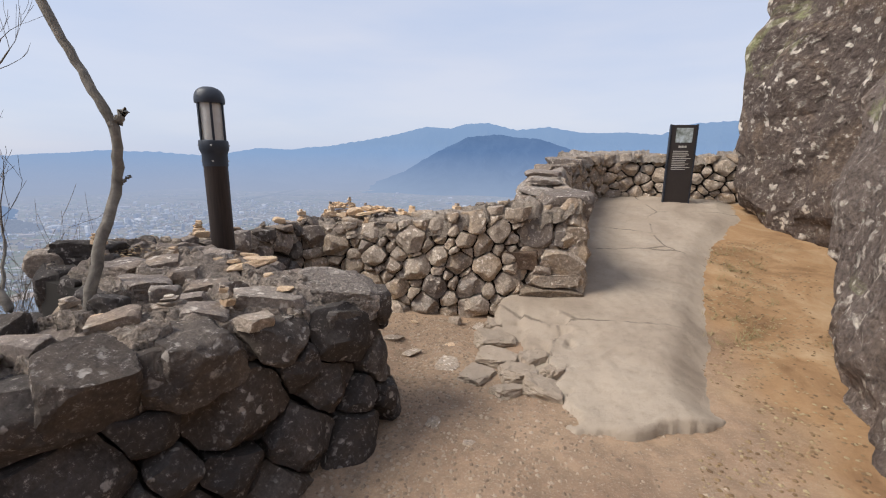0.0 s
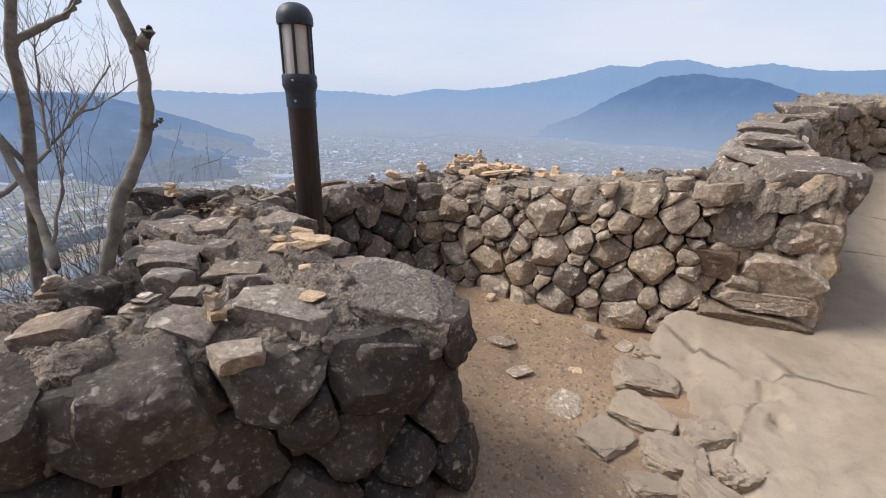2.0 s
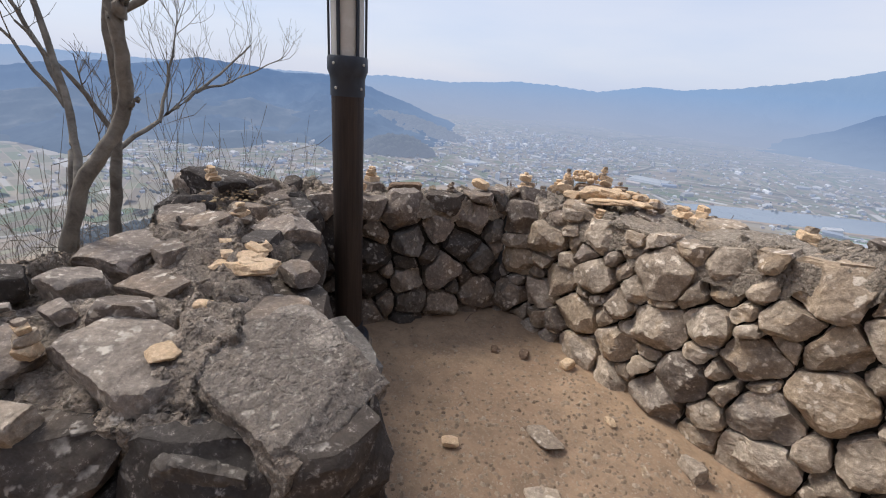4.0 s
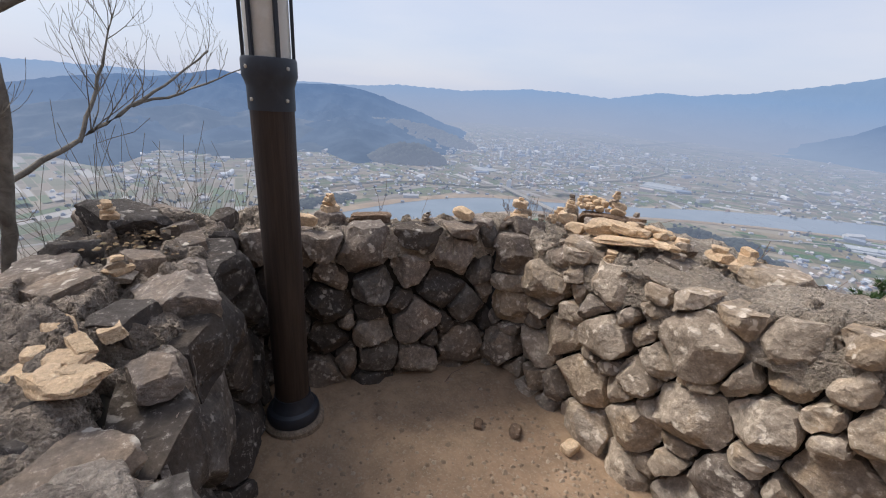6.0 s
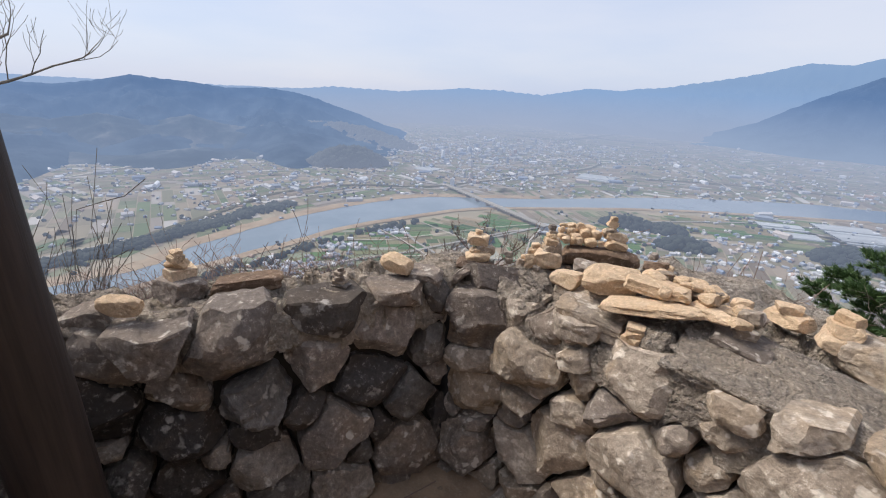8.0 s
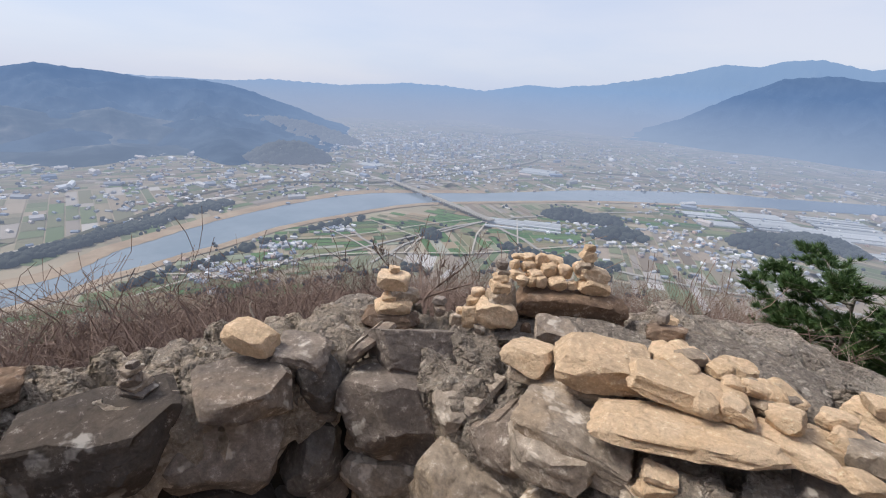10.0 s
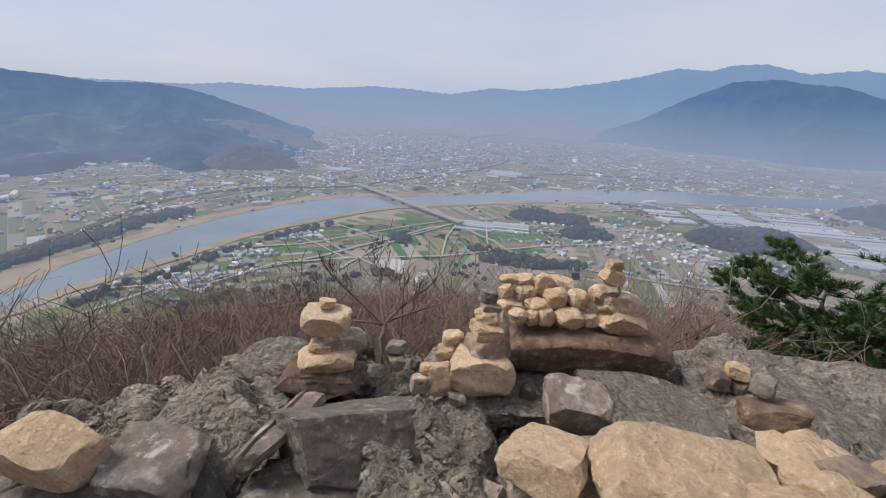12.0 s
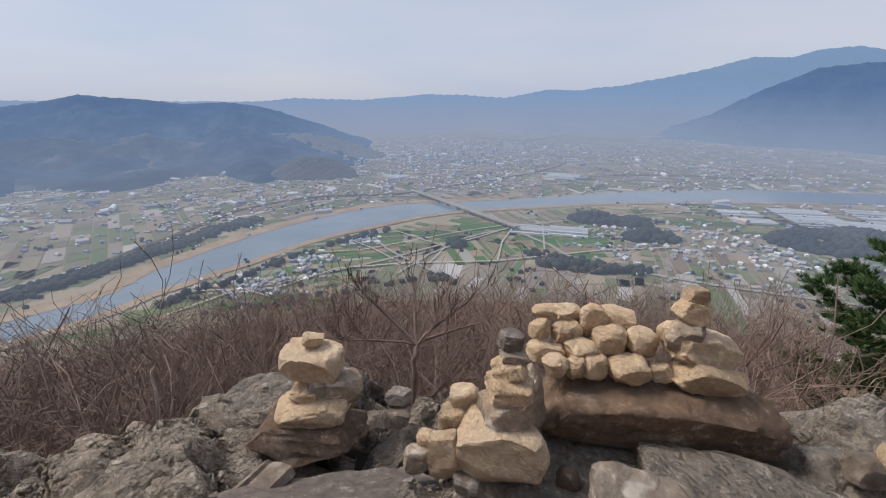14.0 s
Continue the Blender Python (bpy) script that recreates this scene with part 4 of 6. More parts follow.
part("cap", moved(lathe([(0.05, 2.015), (0.103, 2.02), (0.105, 2.035), (0.104, 2.06), (0.098, 2.085), (0.085, 2.108), (0.065, 2.125), (0.04, 2.135), (0.012, 2.139)]), (LX, LY, 0)), METAL, lamp, "domed metal cap")

# ---- notice board ----
SX, SY, SZ = 3.34, 8.12, 0.90
sign = thing("notice_board", (SX, SY, SZ), "tall dark brown notice board with a photo and pale text", "sign")
part("board", box_bm(SX - 0.20, SX + 0.20, SY - 0.03, SY + 0.03, SZ - 0.05, SZ + 1.34, 0.008), SIGNFACE, sign)
part("frame", box_bm(SX - 0.215, SX - 0.195, SY - 0.04, SY + 0.04, SZ - 0.05, SZ + 1.35, 0.004), METAL, sign)
part("frame", box_bm(SX + 0.195, SX + 0.215, SY - 0.04, SY + 0.04, SZ - 0.05, SZ + 1.35, 0.004), METAL, sign)
part("photo", box_bm(SX - 0.12, SX + 0.14, SY - 0.036, SY - 0.031, SZ + 1.05, SZ + 1.29, 0.001), PHOTO, sign, "small printed landscape photo")
for i in range(3):
    part("title_mark", box_bm(SX - 0.06 + i * 0.045, SX - 0.025 + i * 0.045, SY - 0.035, SY - 0.031, SZ + 0.965, SZ + 1.0), INK, sign, "pale title lettering")
rng = random.Random(8)
for i in range(11):
    w = rng.uniform(0.20, 0.29)
    part("text_line", box_bm(SX - 0.14, SX - 0.14 + w, SY - 0.035, SY - 0.031, SZ + 0.60 + i * 0.03, SZ + 0.612 + i * 0.03), INK, sign, "line of pale text")


# ---- cairns and loose stones on the walls ----
def stack(at, sizes, seed, mats, label, parent=None, name="stone_cairn", lean=0.12):
    """A small stack of flat stones, largest at the bottom."""
    rng = random.Random(seed)
    ob = thing(name, at, label, "cairn", "cairns on the wall tops")
    z, x, y = at[2] - 0.012, at[0], at[1]
    for i, (w, h) in enumerate(sizes):
        m = mats[i % len(mats)]
        d = w * rng.uniform(0.7, 0.95)
        rock("stone", (x, y, z + h / 2), (w, d, h * 1.12), seed * 31 + i, m, ob, (rng.uniform(-8, 8), rng.uniform(-8, 8), rng.uniform(0, 180)), sub=4, boxy=1.0, rough=0.055, chops=5)
        z += h * 0.93
        x += rng.uniform(-lean, lean) * w
        y += rng.uniform(-lean, lean) * w
    return ob


O, G, B, W = OCHRE, GREY, BROWN, WARM
stack((-2.10, 3.33, 0.955), [(0.105, 0.06), (0.08, 0.03), (0.06, 0.026), (0.045, 0.018)], 3, [O], "ochre stone stack on a grey stone at the parapet's edge")
stack((-1.76, 3.80, 0.935), [(0.075, 0.022), (0.06, 0.02), (0.055, 0.018), (0.04, 0.018), (0.025, 0.012)], 4, [G, W], "tiny grey and pale pebble stack on the parapet")
stack((-1.98, 2.30, 1.06), [(0.09, 0.025), (0.07, 0.022), (0.06, 0.018), (0.05, 0.016)], 7, [O], "small ochre stack on a dark boulder at the wall's outer end")
stack((-0.885, 4.355, 0.935), [(0.085, 0.026), (0.075, 0.02), (0.07, 0.022), (0.055, 0.018)], 8, [O], "low stack of ochre chips tucked under a slab", lean=0.04)
stack((-0.58, 1.73, 0.945), [(0.07, 0.035), (0.06, 0.03), (0.045, 0.025), (0.03, 0.012)], 9, [O, W], "small ochre stack on the dark wall top")
stack((-0.80, 1.60, 0.945), [(0.13, 0.025), (0.10, 0.018), (0.09, 0.015), (0.05, 0.012)], 10, [W, W, G], "flat pale chip stack on the dark wall top")
stack((-1.47, 2.36, 0.965), [(0.12, 0.03), (0.10, 0.025), (0.08, 0.03), (0.05, 0.015)], 11, [W, O], "ochre chips stacked on the wall top")
stack((-0.47, 4.75, 1.0), [(0.16, 0.05), (0.10, 0.04), (0.07, 0.03)], 12, [O], "ochre stone stack on the lichened parapet")
stack((-0.62, 4.80, 1.0), [(0.13, 0.045), (0.08, 0.03)], 13, [O], "pair of ochre stones on the lichened parapet")
stack((0.05, 4.72, 1.05), [(0.14, 0.05), (0.10, 0.04), (0.06, 0.03)], 14, [W, O], "stone stack on the lichened parapet")
stack((-1.215, 4.455, 0.965), [(0.095, 0.03), (0.115, 0.055)], 15, [W, O], "broken ochre stone propped on a pale chip", lean=0.02)
stack((-1.24, 1.50, 0.93), [(0.11, 0.03), (0.08, 0.03), (0.06, 0.02)], 17, [W], "pale chips on the dark wall top")


def heap(name, at, label, stones, group="cairns on the wall tops", shift=(0, 0, 0)):
    ob = thing(name, Vector(at) + Vector(shift), label, "stone pile", group)
    for i, (x, y, z, sx, sy, sz, rz, m) in enumerate(stones):
        rock("stone", Vector((x, y, z)) + Vector(shift), (sx, sy, sz), int(abs(x * 1000) + abs(y * 777) + i * 13), m, ob, (4 * ((i * 7) % 5 - 2), 4 * ((i * 3) % 5 - 2), rz), sub=4,
             boxy=0.8, rough=0.075, chops=9)
    return ob


def cairn(at, label, stones):
    """A cairn of stones given by place, size, turn about the vertical and sideways tilt."""
    ob = thing("stone_cairn", at, label, "cairn", "cairns on the wall tops")
    for i, (x, y, z, sx, sy, sz, rz, tilt, m) in enumerate(stones):
        rock("stone", (x, y, z), (sx, sy, sz), int(abs(x * 1000) + abs(y * 777) + i * 17), m, ob, ((i * 5) % 11 - 5, tilt, rz), sub=4, boxy=0.85, rough=0.075, chops=9)
    return ob


cairn((-1.705, 4.445, 0.87), "ochre stone stack on a brown slab at the parapet's corner",
      [(-1.705, 4.445, 0.899, 0.185, 0.125, 0.050, 46, 3, B), (-1.707, 4.462, 0.938, 0.128, 0.100, 0.044, 58, -4, O), (-1.719, 4.449, 0.966, 0.056, 0.045, 0.020, 52, -5, O), (-1.701, 4.494, 0.966, 0.092, 0.070, 0.044, 59, 8, W),
       (-1.686, 4.515, 0.960, 0.035, 0.028, 0.024, 33, 3, O), (-1.724, 4.471, 1.010, 0.101, 0.078, 0.064, 35, 6, O), (-1.731, 4.478, 1.047, 0.036, 0.030, 0.018, 59, 7, O)])
cairn((-1.403, 4.569, 0.96), "slim stack of ochre stones on a yellow block",
      [(-1.403, 4.569, 0.998, 0.120, 0.092, 0.086, 45, 5, O), (-1.407, 4.580, 1.050, 0.076, 0.061, 0.042, 64, -6, W), (-1.407, 4.587, 1.076, 0.066, 0.053, 0.032, 43, 5, O), (-1.415, 4.593, 1.097, 0.049, 0.040, 0.026, 41, -4, O),
       (-1.415, 4.600, 1.112, 0.036, 0.030, 0.014, 59, 4, W), (-1.424, 4.606, 1.128, 0.034, 0.027, 0.028, 63, 12, G), (-1.413, 4.640, 1.015, 0.044, 0.035, 0.130, 64, -8, W), (-1.466, 4.563, 1.038, 0.042, 0.034, 0.034, 54, 0, O),
       (-1.465, 4.542, 1.016, 0.038, 0.032, 0.040, 38, 3, O)])
cairn((-1.455, 4.505, 0.95), "small ochre stones gathered at the foot of a yellow block",
      [(-1.449, 4.512, 0.990, 0.045, 0.040, 0.064, 38, -4, O), (-1.475, 4.486, 0.980, 0.034, 0.028, 0.036, 62, 6, W), (-1.475, 4.508, 0.998, 0.030, 0.024, 0.028, 29, -1, O), (-1.412, 4.514, 0.968, 0.036, 0.029, 0.024, 33, 3, G)])
cairn((-1.605, 4.553, 0.92), "two small grey stones on the parapet's corner",
      [(-1.611, 4.560, 0.958, 0.043, 0.034, 0.026, 30, -3, G), (-1.599, 4.549, 0.934, 0.040, 0.034, 0.030, 46, 6, G)])

cairn((-1.06, 4.90, 0.965), "three small pale stones on the flat outcrop beside the parapet",
      [(-1.075, 4.885, 0.985, 0.045, 0.036, 0.040, 40, 4, G), (-1.035, 4.905, 0.982, 0.048, 0.036, 0.030, 60, -4, G), (-1.05, 4.895, 1.008, 0.044, 0.034, 0.028, 20, 12, O)])

# dark block carrying two rows of small rounded stones and a stack
block = thing("stone_block_cairn", (-1.30, 4.78, 0.95), "dark oblong block carrying small ochre stones and a stack", "cairn", "cairns on the wall tops")
rock("block", (-1.302, 4.782, 0.998), (0.325, 0.13, 0.096), 61, BROWN, block, (0, 3, 43), label="dark squared stone block", boxy=1.0, rough=0.045, chops=5, sub=5)
BACK_ROW = [(-1.461, 4.745, 1.108, 0.051, 0.021), (-1.436, 4.758, 1.111, 0.044, 0.026), (-1.403, 4.776, 1.104, 0.046, 0.050), (-1.384, 4.820, 1.100, 0.056, 0.026), (-1.449, 4.707, 1.096, 0.034, 0.028), (-1.421, 4.736, 1.092, 0.044, 0.030),
            (-1.433, 4.700, 1.068, 0.055, 0.036), (-1.366, 4.763, 1.092, 0.050, 0.042), (-1.335, 4.795, 1.088, 0.052, 0.048), (-1.410, 4.745, 1.066, 0.060, 0.036), (-1.370, 4.800, 1.066, 0.062, 0.040)]
FRONT_ROW = [(-1.403, 4.684, 1.066, 0.040, 0.032), (-1.383, 4.704, 1.064, 0.034, 0.034), (-1.365, 4.723, 1.064, 0.036, 0.036), (-1.332, 4.756, 1.062, 0.060, 0.040), (-1.298, 4.789, 1.058, 0.034, 0.026), (-1.389, 4.731, 1.078, 0.053, 0.026)]
for i, (x, y, z, w, h) in enumerate(BACK_ROW + FRONT_ROW):
    rock("stone", (x, y, z), (w, w * 0.8, h), 300 + i, OCHRE, block, ((i * 7) % 13 - 6, (i * 5) % 17 - 8, 30 + (i * 37) % 50), sub=4, boxy=0.45, rough=0.08, chops=9)
for i, (x, y, z, w, d, h, tilt, rz, m) in enumerate(((-1.255, 4.826, 1.058, 0.094, 0.070, 0.050, 14, 43, O), (-1.273, 4.838, 1.092, 0.107, 0.075, 0.048, 16, 50, O), (-1.284, 4.815, 1.112, 0.056, 0.045, 0.044, -14, 30, W),
                                                     (-1.286, 4.832, 1.143, 0.054, 0.043, 0.032, 12, 46, O), (-1.289, 4.838, 1.164, 0.037, 0.029, 0.026, -8, 39, O))):
    rock("stone", (x, y, z), (w, d, h), 330 + i, m, block, (0, tilt, rz), sub=4, boxy=0.8, rough=0.08)
rock("cap_stone", (-1.33, 4.73, 0.925), (0.42, 0.28, 0.075), 341, TOPROCK, right, (0, 2, 40), sub=5, boxy=0.9, rough=0.08)
rock("loose_stone", (-1.327, 4.612, 0.962), (0.030, 0.024, 0.05), 342, BROWN, None, (0, -6, 31), "small brown pebble leaning beside the dark block", "stone", "loose stones on the walls")
heap("stone_pile", (-0.9, 4.5, 1.0), "broad ochre slab heaped with ochre stones on the parapet",
     [(-0.89, 4.47, 1.045, 0.31, 0.15, 0.04, 24, O), (-0.92, 4.53, 1.085, 0.20, 0.11, 0.045, 10, O), (-1.07, 4.53, 1.055, 0.19, 0.13, 0.075, 30, O), (-0.84, 4.55, 1.09, 0.05, 0.13, 0.035, 20, O),
      (-0.75, 4.52, 1.07, 0.13, 0.05, 0.03, -8, O), (-0.80, 4.62, 1.075, 0.10, 0.08, 0.045, 60, W), (-0.72, 4.58, 1.06, 0.09, 0.06, 0.04, 10, O), (-0.98, 4.64, 1.075, 0.07, 0.06, 0.03, 0, O),
      (-0.93, 4.62, 1.10, 0.06, 0.05, 0.03, 40, W), (-0.88, 4.63, 1.095, 0.06, 0.045, 0.03, 75, O), (-1.00, 4.70, 1.09, 0.085, 0.06, 0.035, 20, B), (-0.86, 4.70, 1.07, 0.08, 0.06, 0.04, 5, O),
      (-0.66, 4.55, 1.04, 0.07, 0.05, 0.04, 30, W), (-0.68, 4.64, 1.05, 0.10, 0.08, 0.05, -20, G), (-1.02, 4.71, 1.12, 0.03, 0.03, 0.025, 0, G), (-1.10, 4.60, 1.02, 0.12, 0.08, 0.03, 15, W)], shift=(0.0, -0.045, 0.0))
rng = random.Random(72)
small = thing("stone_pile", (-0.80, 4.49, 1.05), "small ochre stones strewn over a broad slab", "stone pile", "cairns on the wall tops")
for i in range(22):
    x, y, w = -0.97 + 0.32 * rng.random(), 4.45 + 0.18 * rng.random(), rng.uniform(0.035, 0.085)
    rock("stone", (x, y, 1.085 + 0.12 * (0.62 - abs(x + 0.85) - abs(y - 4.53)) - 0.07 + rng.uniform(0, 0.02)), (w, w * 0.75, w * rng.uniform(0.4, 0.7)), 720 + i, rng.choice((O, O, O, W)), small, (rng.uniform(-14, 14), rng.uniform(-14, 14), rng.uniform(0, 180)), boxy=0.7, rough=0.08, chops=8)
heap("stone_pile", (-0.95, 2.33, 0.96), "flat ochre slab with yellow stone chips on the wall top",
     [(-0.84, 2.29, 0.985, 0.30, 0.15, 0.05, 40, O), (-1.06, 2.26, 0.985, 0.10, 0.09, 0.08, 20, O), (-0.86, 2.31, 1.015, 0.13, 0.07, 0.022, 60, O), (-0.89, 2.34, 1.03, 0.11, 0.05, 0.02, 25, O),
      (-0.80, 2.29, 1.015, 0.08, 0.05, 0.02, 10, O), (-0.92, 2.24, 1.01, 0.08, 0.045, 0.025, 0, O), (-0.79, 2.34, 1.015, 0.08, 0.04, 0.02, 70, O), (-1.04, 2.38, 0.975, 0.11, 0.07, 0.045, 15, O)])
for at, size, turn, seed, m, label in (
    ((-1.73, 4.03, 0.985), (0.14, 0.085, 0.07), (0, 12, 30), 1, OCHRE, "broken ochre stone lying on the parapet"),
    ((-1.90, 3.13, 0.985), (0.14, 0.06, 0.06), (0, 8, 60), 2, OCHRE, "long ochre stone lying on the parapet"),
    ((-0.93, 1.40, 0.945), (0.09, 0.07, 0.06), (0, 0, 20), 3, OCHRE, "small yellow stone on the dark wall top"),
    ((-0.62, 2.14, 0.965), (0.07, 0.05, 0.035), (0, 0, 50), 4, OCHRE, "small ochre chip on the dark wall top"),
    ((-1.12, 4.40, 0.985), (0.10, 0.05, 0.022), (6, 0, 25), 5, WARM, "flat pale chip on the parapet"),
    ((-0.45, 2.02, 0.935), (0.09, 0.08, 0.02), (0, 0, 15), 6, OCHRE, "thin ochre chip on the wall's cap"),
    ((0.55, 4.7, 1.17), (0.12, 0.09, 0.06), (0, 0, 15), 9, WARM, "loose stone on the parapet"),
    ((0.30, 4.78, 1.13), (0.14, 0.10, 0.07), (0, 0, 65), 10, GREY, "loose grey stone on the parapet")):
    rock("loose_stone", at, size, 400 + seed, m, None, turn, label, "stone", "loose stones on the walls", boxy=0.6, rough=0.08)

# ---- loose stones and grit on the floor ----
rng = random.Random(33)
for x, y, w, h, m in ((-1.08, 3.80, 0.08, 0.035, B), (0.15, 4.05, 0.13, 0.09, W), (-0.35, 3.55, 0.20, 0.03, W), (0.25, 3.15, 0.26, 0.03, W), (-0.72, 4.12, 0.10, 0.07, O), (-0.95, 3.95, 0.10, 0.04, B), (0.05, 3.85, 0.12, 0.02, W),
                      (-0.25, 3.95, 0.08, 0.04, O), (0.4, 4.0, 0.14, 0.02, W), (-0.55, 3.1, 0.09, 0.04, O), (0.3, 2.35, 0.12, 0.03, W), (0.55, 2.2, 0.10, 0.03, W), (0.2, 3.5, 0.10, 0.03, O), (-0.1, 3.3, 0.16, 0.02, W), (0.45, 1.7, 0.1, 0.03, W)):
    rock("floor_stone", (x, y, h * 0.3), (w, w * 0.7, h), rng.randint(0, 9999), m, None, (rng.uniform(-6, 6), rng.uniform(-6, 6), rng.uniform(0, 180)), "small flat stone half sunk in the trodden soil", "stone", "stones on the floor", boxy=0.7, sub=3)


def scatter(name, n, place, size, material, label, category, seed, flat=0.6):
    rng = random.Random(seed)
    verts, faces = [], []
    for _ in range(n):
        x, y, z = place(rng)
        s = size(rng)
        a = rng.uniform(0, 6.3)
        k = len(verts)
        for dx, dy, dz in ((1, 0, 0), (0.2, 0.9, 0), (-0.8, 0.4, 0), (-0.6, -0.7, 0), (0.5, -0.8, 0), (0.1, 0.05, 1)):
            px, py = dx * s * rng.uniform(0.7, 1.2), dy * s * rng.uniform(0.7, 1.2)
            verts.append((x + px * math.cos(a) - py * math.sin(a), y + px * math.sin(a) + py * math.cos(a), z + dz * s * flat - (0.15 * s if dz == 0 else 0)))
        faces += [(k, k + 1, k + 5), (k + 1, k + 2, k + 5), (k + 2, k + 3, k + 5), (k + 3, k + 4, k + 5), (k + 4, k, k + 5)]
    raw(name, verts, faces, material, label, category, "stuff")


def on_floor(rng):
    while True:
        x, y = rng.gauss(0.1, 0.75), rng.uniform(1.2, 4.2)
        if in_polygon(np.array([x]), np.array([y]), [(-1.7, 2.9), (-0.1, 2.55), (0.0, 2.3), (-0.7, 1.0), (2.0, 1.0), (1.9, 2.5), (0.6, 2.9), (0.5, 4.2), (-1.5, 4.1)])[0]:
            return x, y, float(terrace_z(np.array([x]), np.array([y]))[0])


scatter("gravel", 9500, on_floor, lambda r: 0.003 + 0.018 * r.random() ** 4, GRAVEL, "brown grit and chips scattered on trodden soil", "gravel", 51)


scatter("stone_chips", 1300, on_floor, lambda r: r.uniform(0.008, 0.026), GRAVEL, "flat brown stone chips strewn over the trodden soil", "stone chips", 57, 0.35)


def on_gully(rng):
    y = rng.uniform(1.6, 6.5)
    x = 1.75 + (y - 2.4) * 0.34 + abs(rng.gauss(0, 0.5)) + 0.25 + 0.2 * math.sin(y * 5)
    return x, y, float(terrace_z(np.array([x]), np.array([y]))[0]) + 0.004


def dry_grass():
    rng = random.Random(55)
    verts, faces = [], []
    for _ in range(80):
        y = rng.uniform(3.8, 6.2)
        x = 1.95 + (y - 2.4) * 0.36 + rng.gauss(0.15, 0.22)
        z = float(terrace_z(np.array([x]), np.array([y]))[0])
        for _ in range(rng.randint(8, 16)):
            a, l, k = rng.uniform(0, 6.3), rng.uniform(0.04, 0.12), len(verts)
            bx2, by2 = x + rng.gauss(0, 0.03), y + rng.gauss(0, 0.03)
            verts.extend([(bx2 - 0.003 * math.sin(a), by2 + 0.003 * math.cos(a), z), (bx2 + 0.003 * math.sin(a), by2 - 0.003 * math.cos(a), z), (bx2 + l * math.cos(a) * 0.9, by2 + l * math.sin(a) * 0.9, z + l * rng.uniform(0.15, 0.8))])
            faces.append((k, k + 1, k + 2))
    raw("dry_grass", verts, faces, DRYGRASS, "dry straw-coloured grass tufts along the cliff's foot", "grass", "stuff")


dry_grass()
scatter("leaf_litter", 1900, on_gully, lambda r: r.uniform(0.006, 0.02), DRYLEAF, "dry brown leaves and grass on ochre earth under the cliff", "leaf litter", 52, 0.3)


def on_end(rng):
    x, y = rng.gauss(-1.85, 0.14), rng.gauss(2.42, 0.1)
    return x, y, 0.985 + rng.uniform(-0.01, 0.02)


scatter("fallen_leaves", 90, on_end, lambda r: r.uniform(0.006, 0.016), DRYLEAF, "reddish dry leaves caught on the wall top", "leaf litter", 53, 0.35)


# ---- bare trees ----
def limb(pts, r0, r1, steps=5, wob=0.02, seed=0):
    """A smooth wobbling line through pts with tapering radii."""
    rng = random.Random(seed)
    pts = [Vector(p) for p in pts]
    out, rad = [], []
    n = len(pts) - 1
    for i in range(n):
        p0, p1, p2, p3 = pts[max(i - 1, 0)], pts[i], pts[i + 1], pts[min(i + 2, n)]
        for k in range(steps + (i == n - 1)):
            t = k / steps
            q = 0.5 * (2 * p1 + (p2 - p0) * t + (2 * p0 - 5 * p1 + 4 * p2 - p3) * t * t + (3 * p1 - p0 - 3 * p2 + p3) * t ** 3)
            g = (i + t) / n
            out.append(q + Vector((rng.uniform(-1, 1), rng.uniform(-1, 1), rng.uniform(-1, 1))) * wob * 0.3)
            rad.append((r0 + (r1 - r0) * g) * rng.uniform(0.92, 1.1))
    return out, rad


def sprout(verts, faces, start, way, length, radius, depth, rng, sides=4, curl=0.25, up=0.12, split=(2, 4), n=4):
    """Twigs: a crooked shoot that forks again and again."""
    pts, rad, p, d = [start], [radius], start.copy(), way.normalized()
    for i in range(n):
        d = (d + Vector((rng.uniform(-curl, curl), rng.uniform(-curl, curl), rng.uniform(-curl, curl) + up))).normalized()
        p = p + d * length / n
        pts.append(p.copy())
        rad.append(max(0.0012, radius * (1 - 0.55 * (i + 1) / n)))
    tube_into(verts, faces, pts, rad, sides)
    if depth > 0:
        for _ in range(rng.randint(*split)):
            i = rng.randint(1, n)
            w = (d + Vector((rng.uniform(-1, 1), rng.uniform(-1, 1), rng.uniform(-0.6, 0.9)))).normalized()
            sprout(verts, faces, pts[i], w, length * rng.uniform(0.5, 0.8), rad[i] * 0.62, depth - 1, rng, max(3, sides - 1), curl, up, split, n)


def tree_part(name, verts, faces, material, parent, label=""):
    me = bpy.data.meshes.new(name)
    base = parent.location
    me.from_pydata([tuple(v - base) for v in verts], [], faces)
    me.materials.append(material)
    me.polygons.foreach_set("use_smooth", [True] * len(me.polygons))
    ob = new(name, me)
    ob.parent = parent
    return tagged(ob, label)


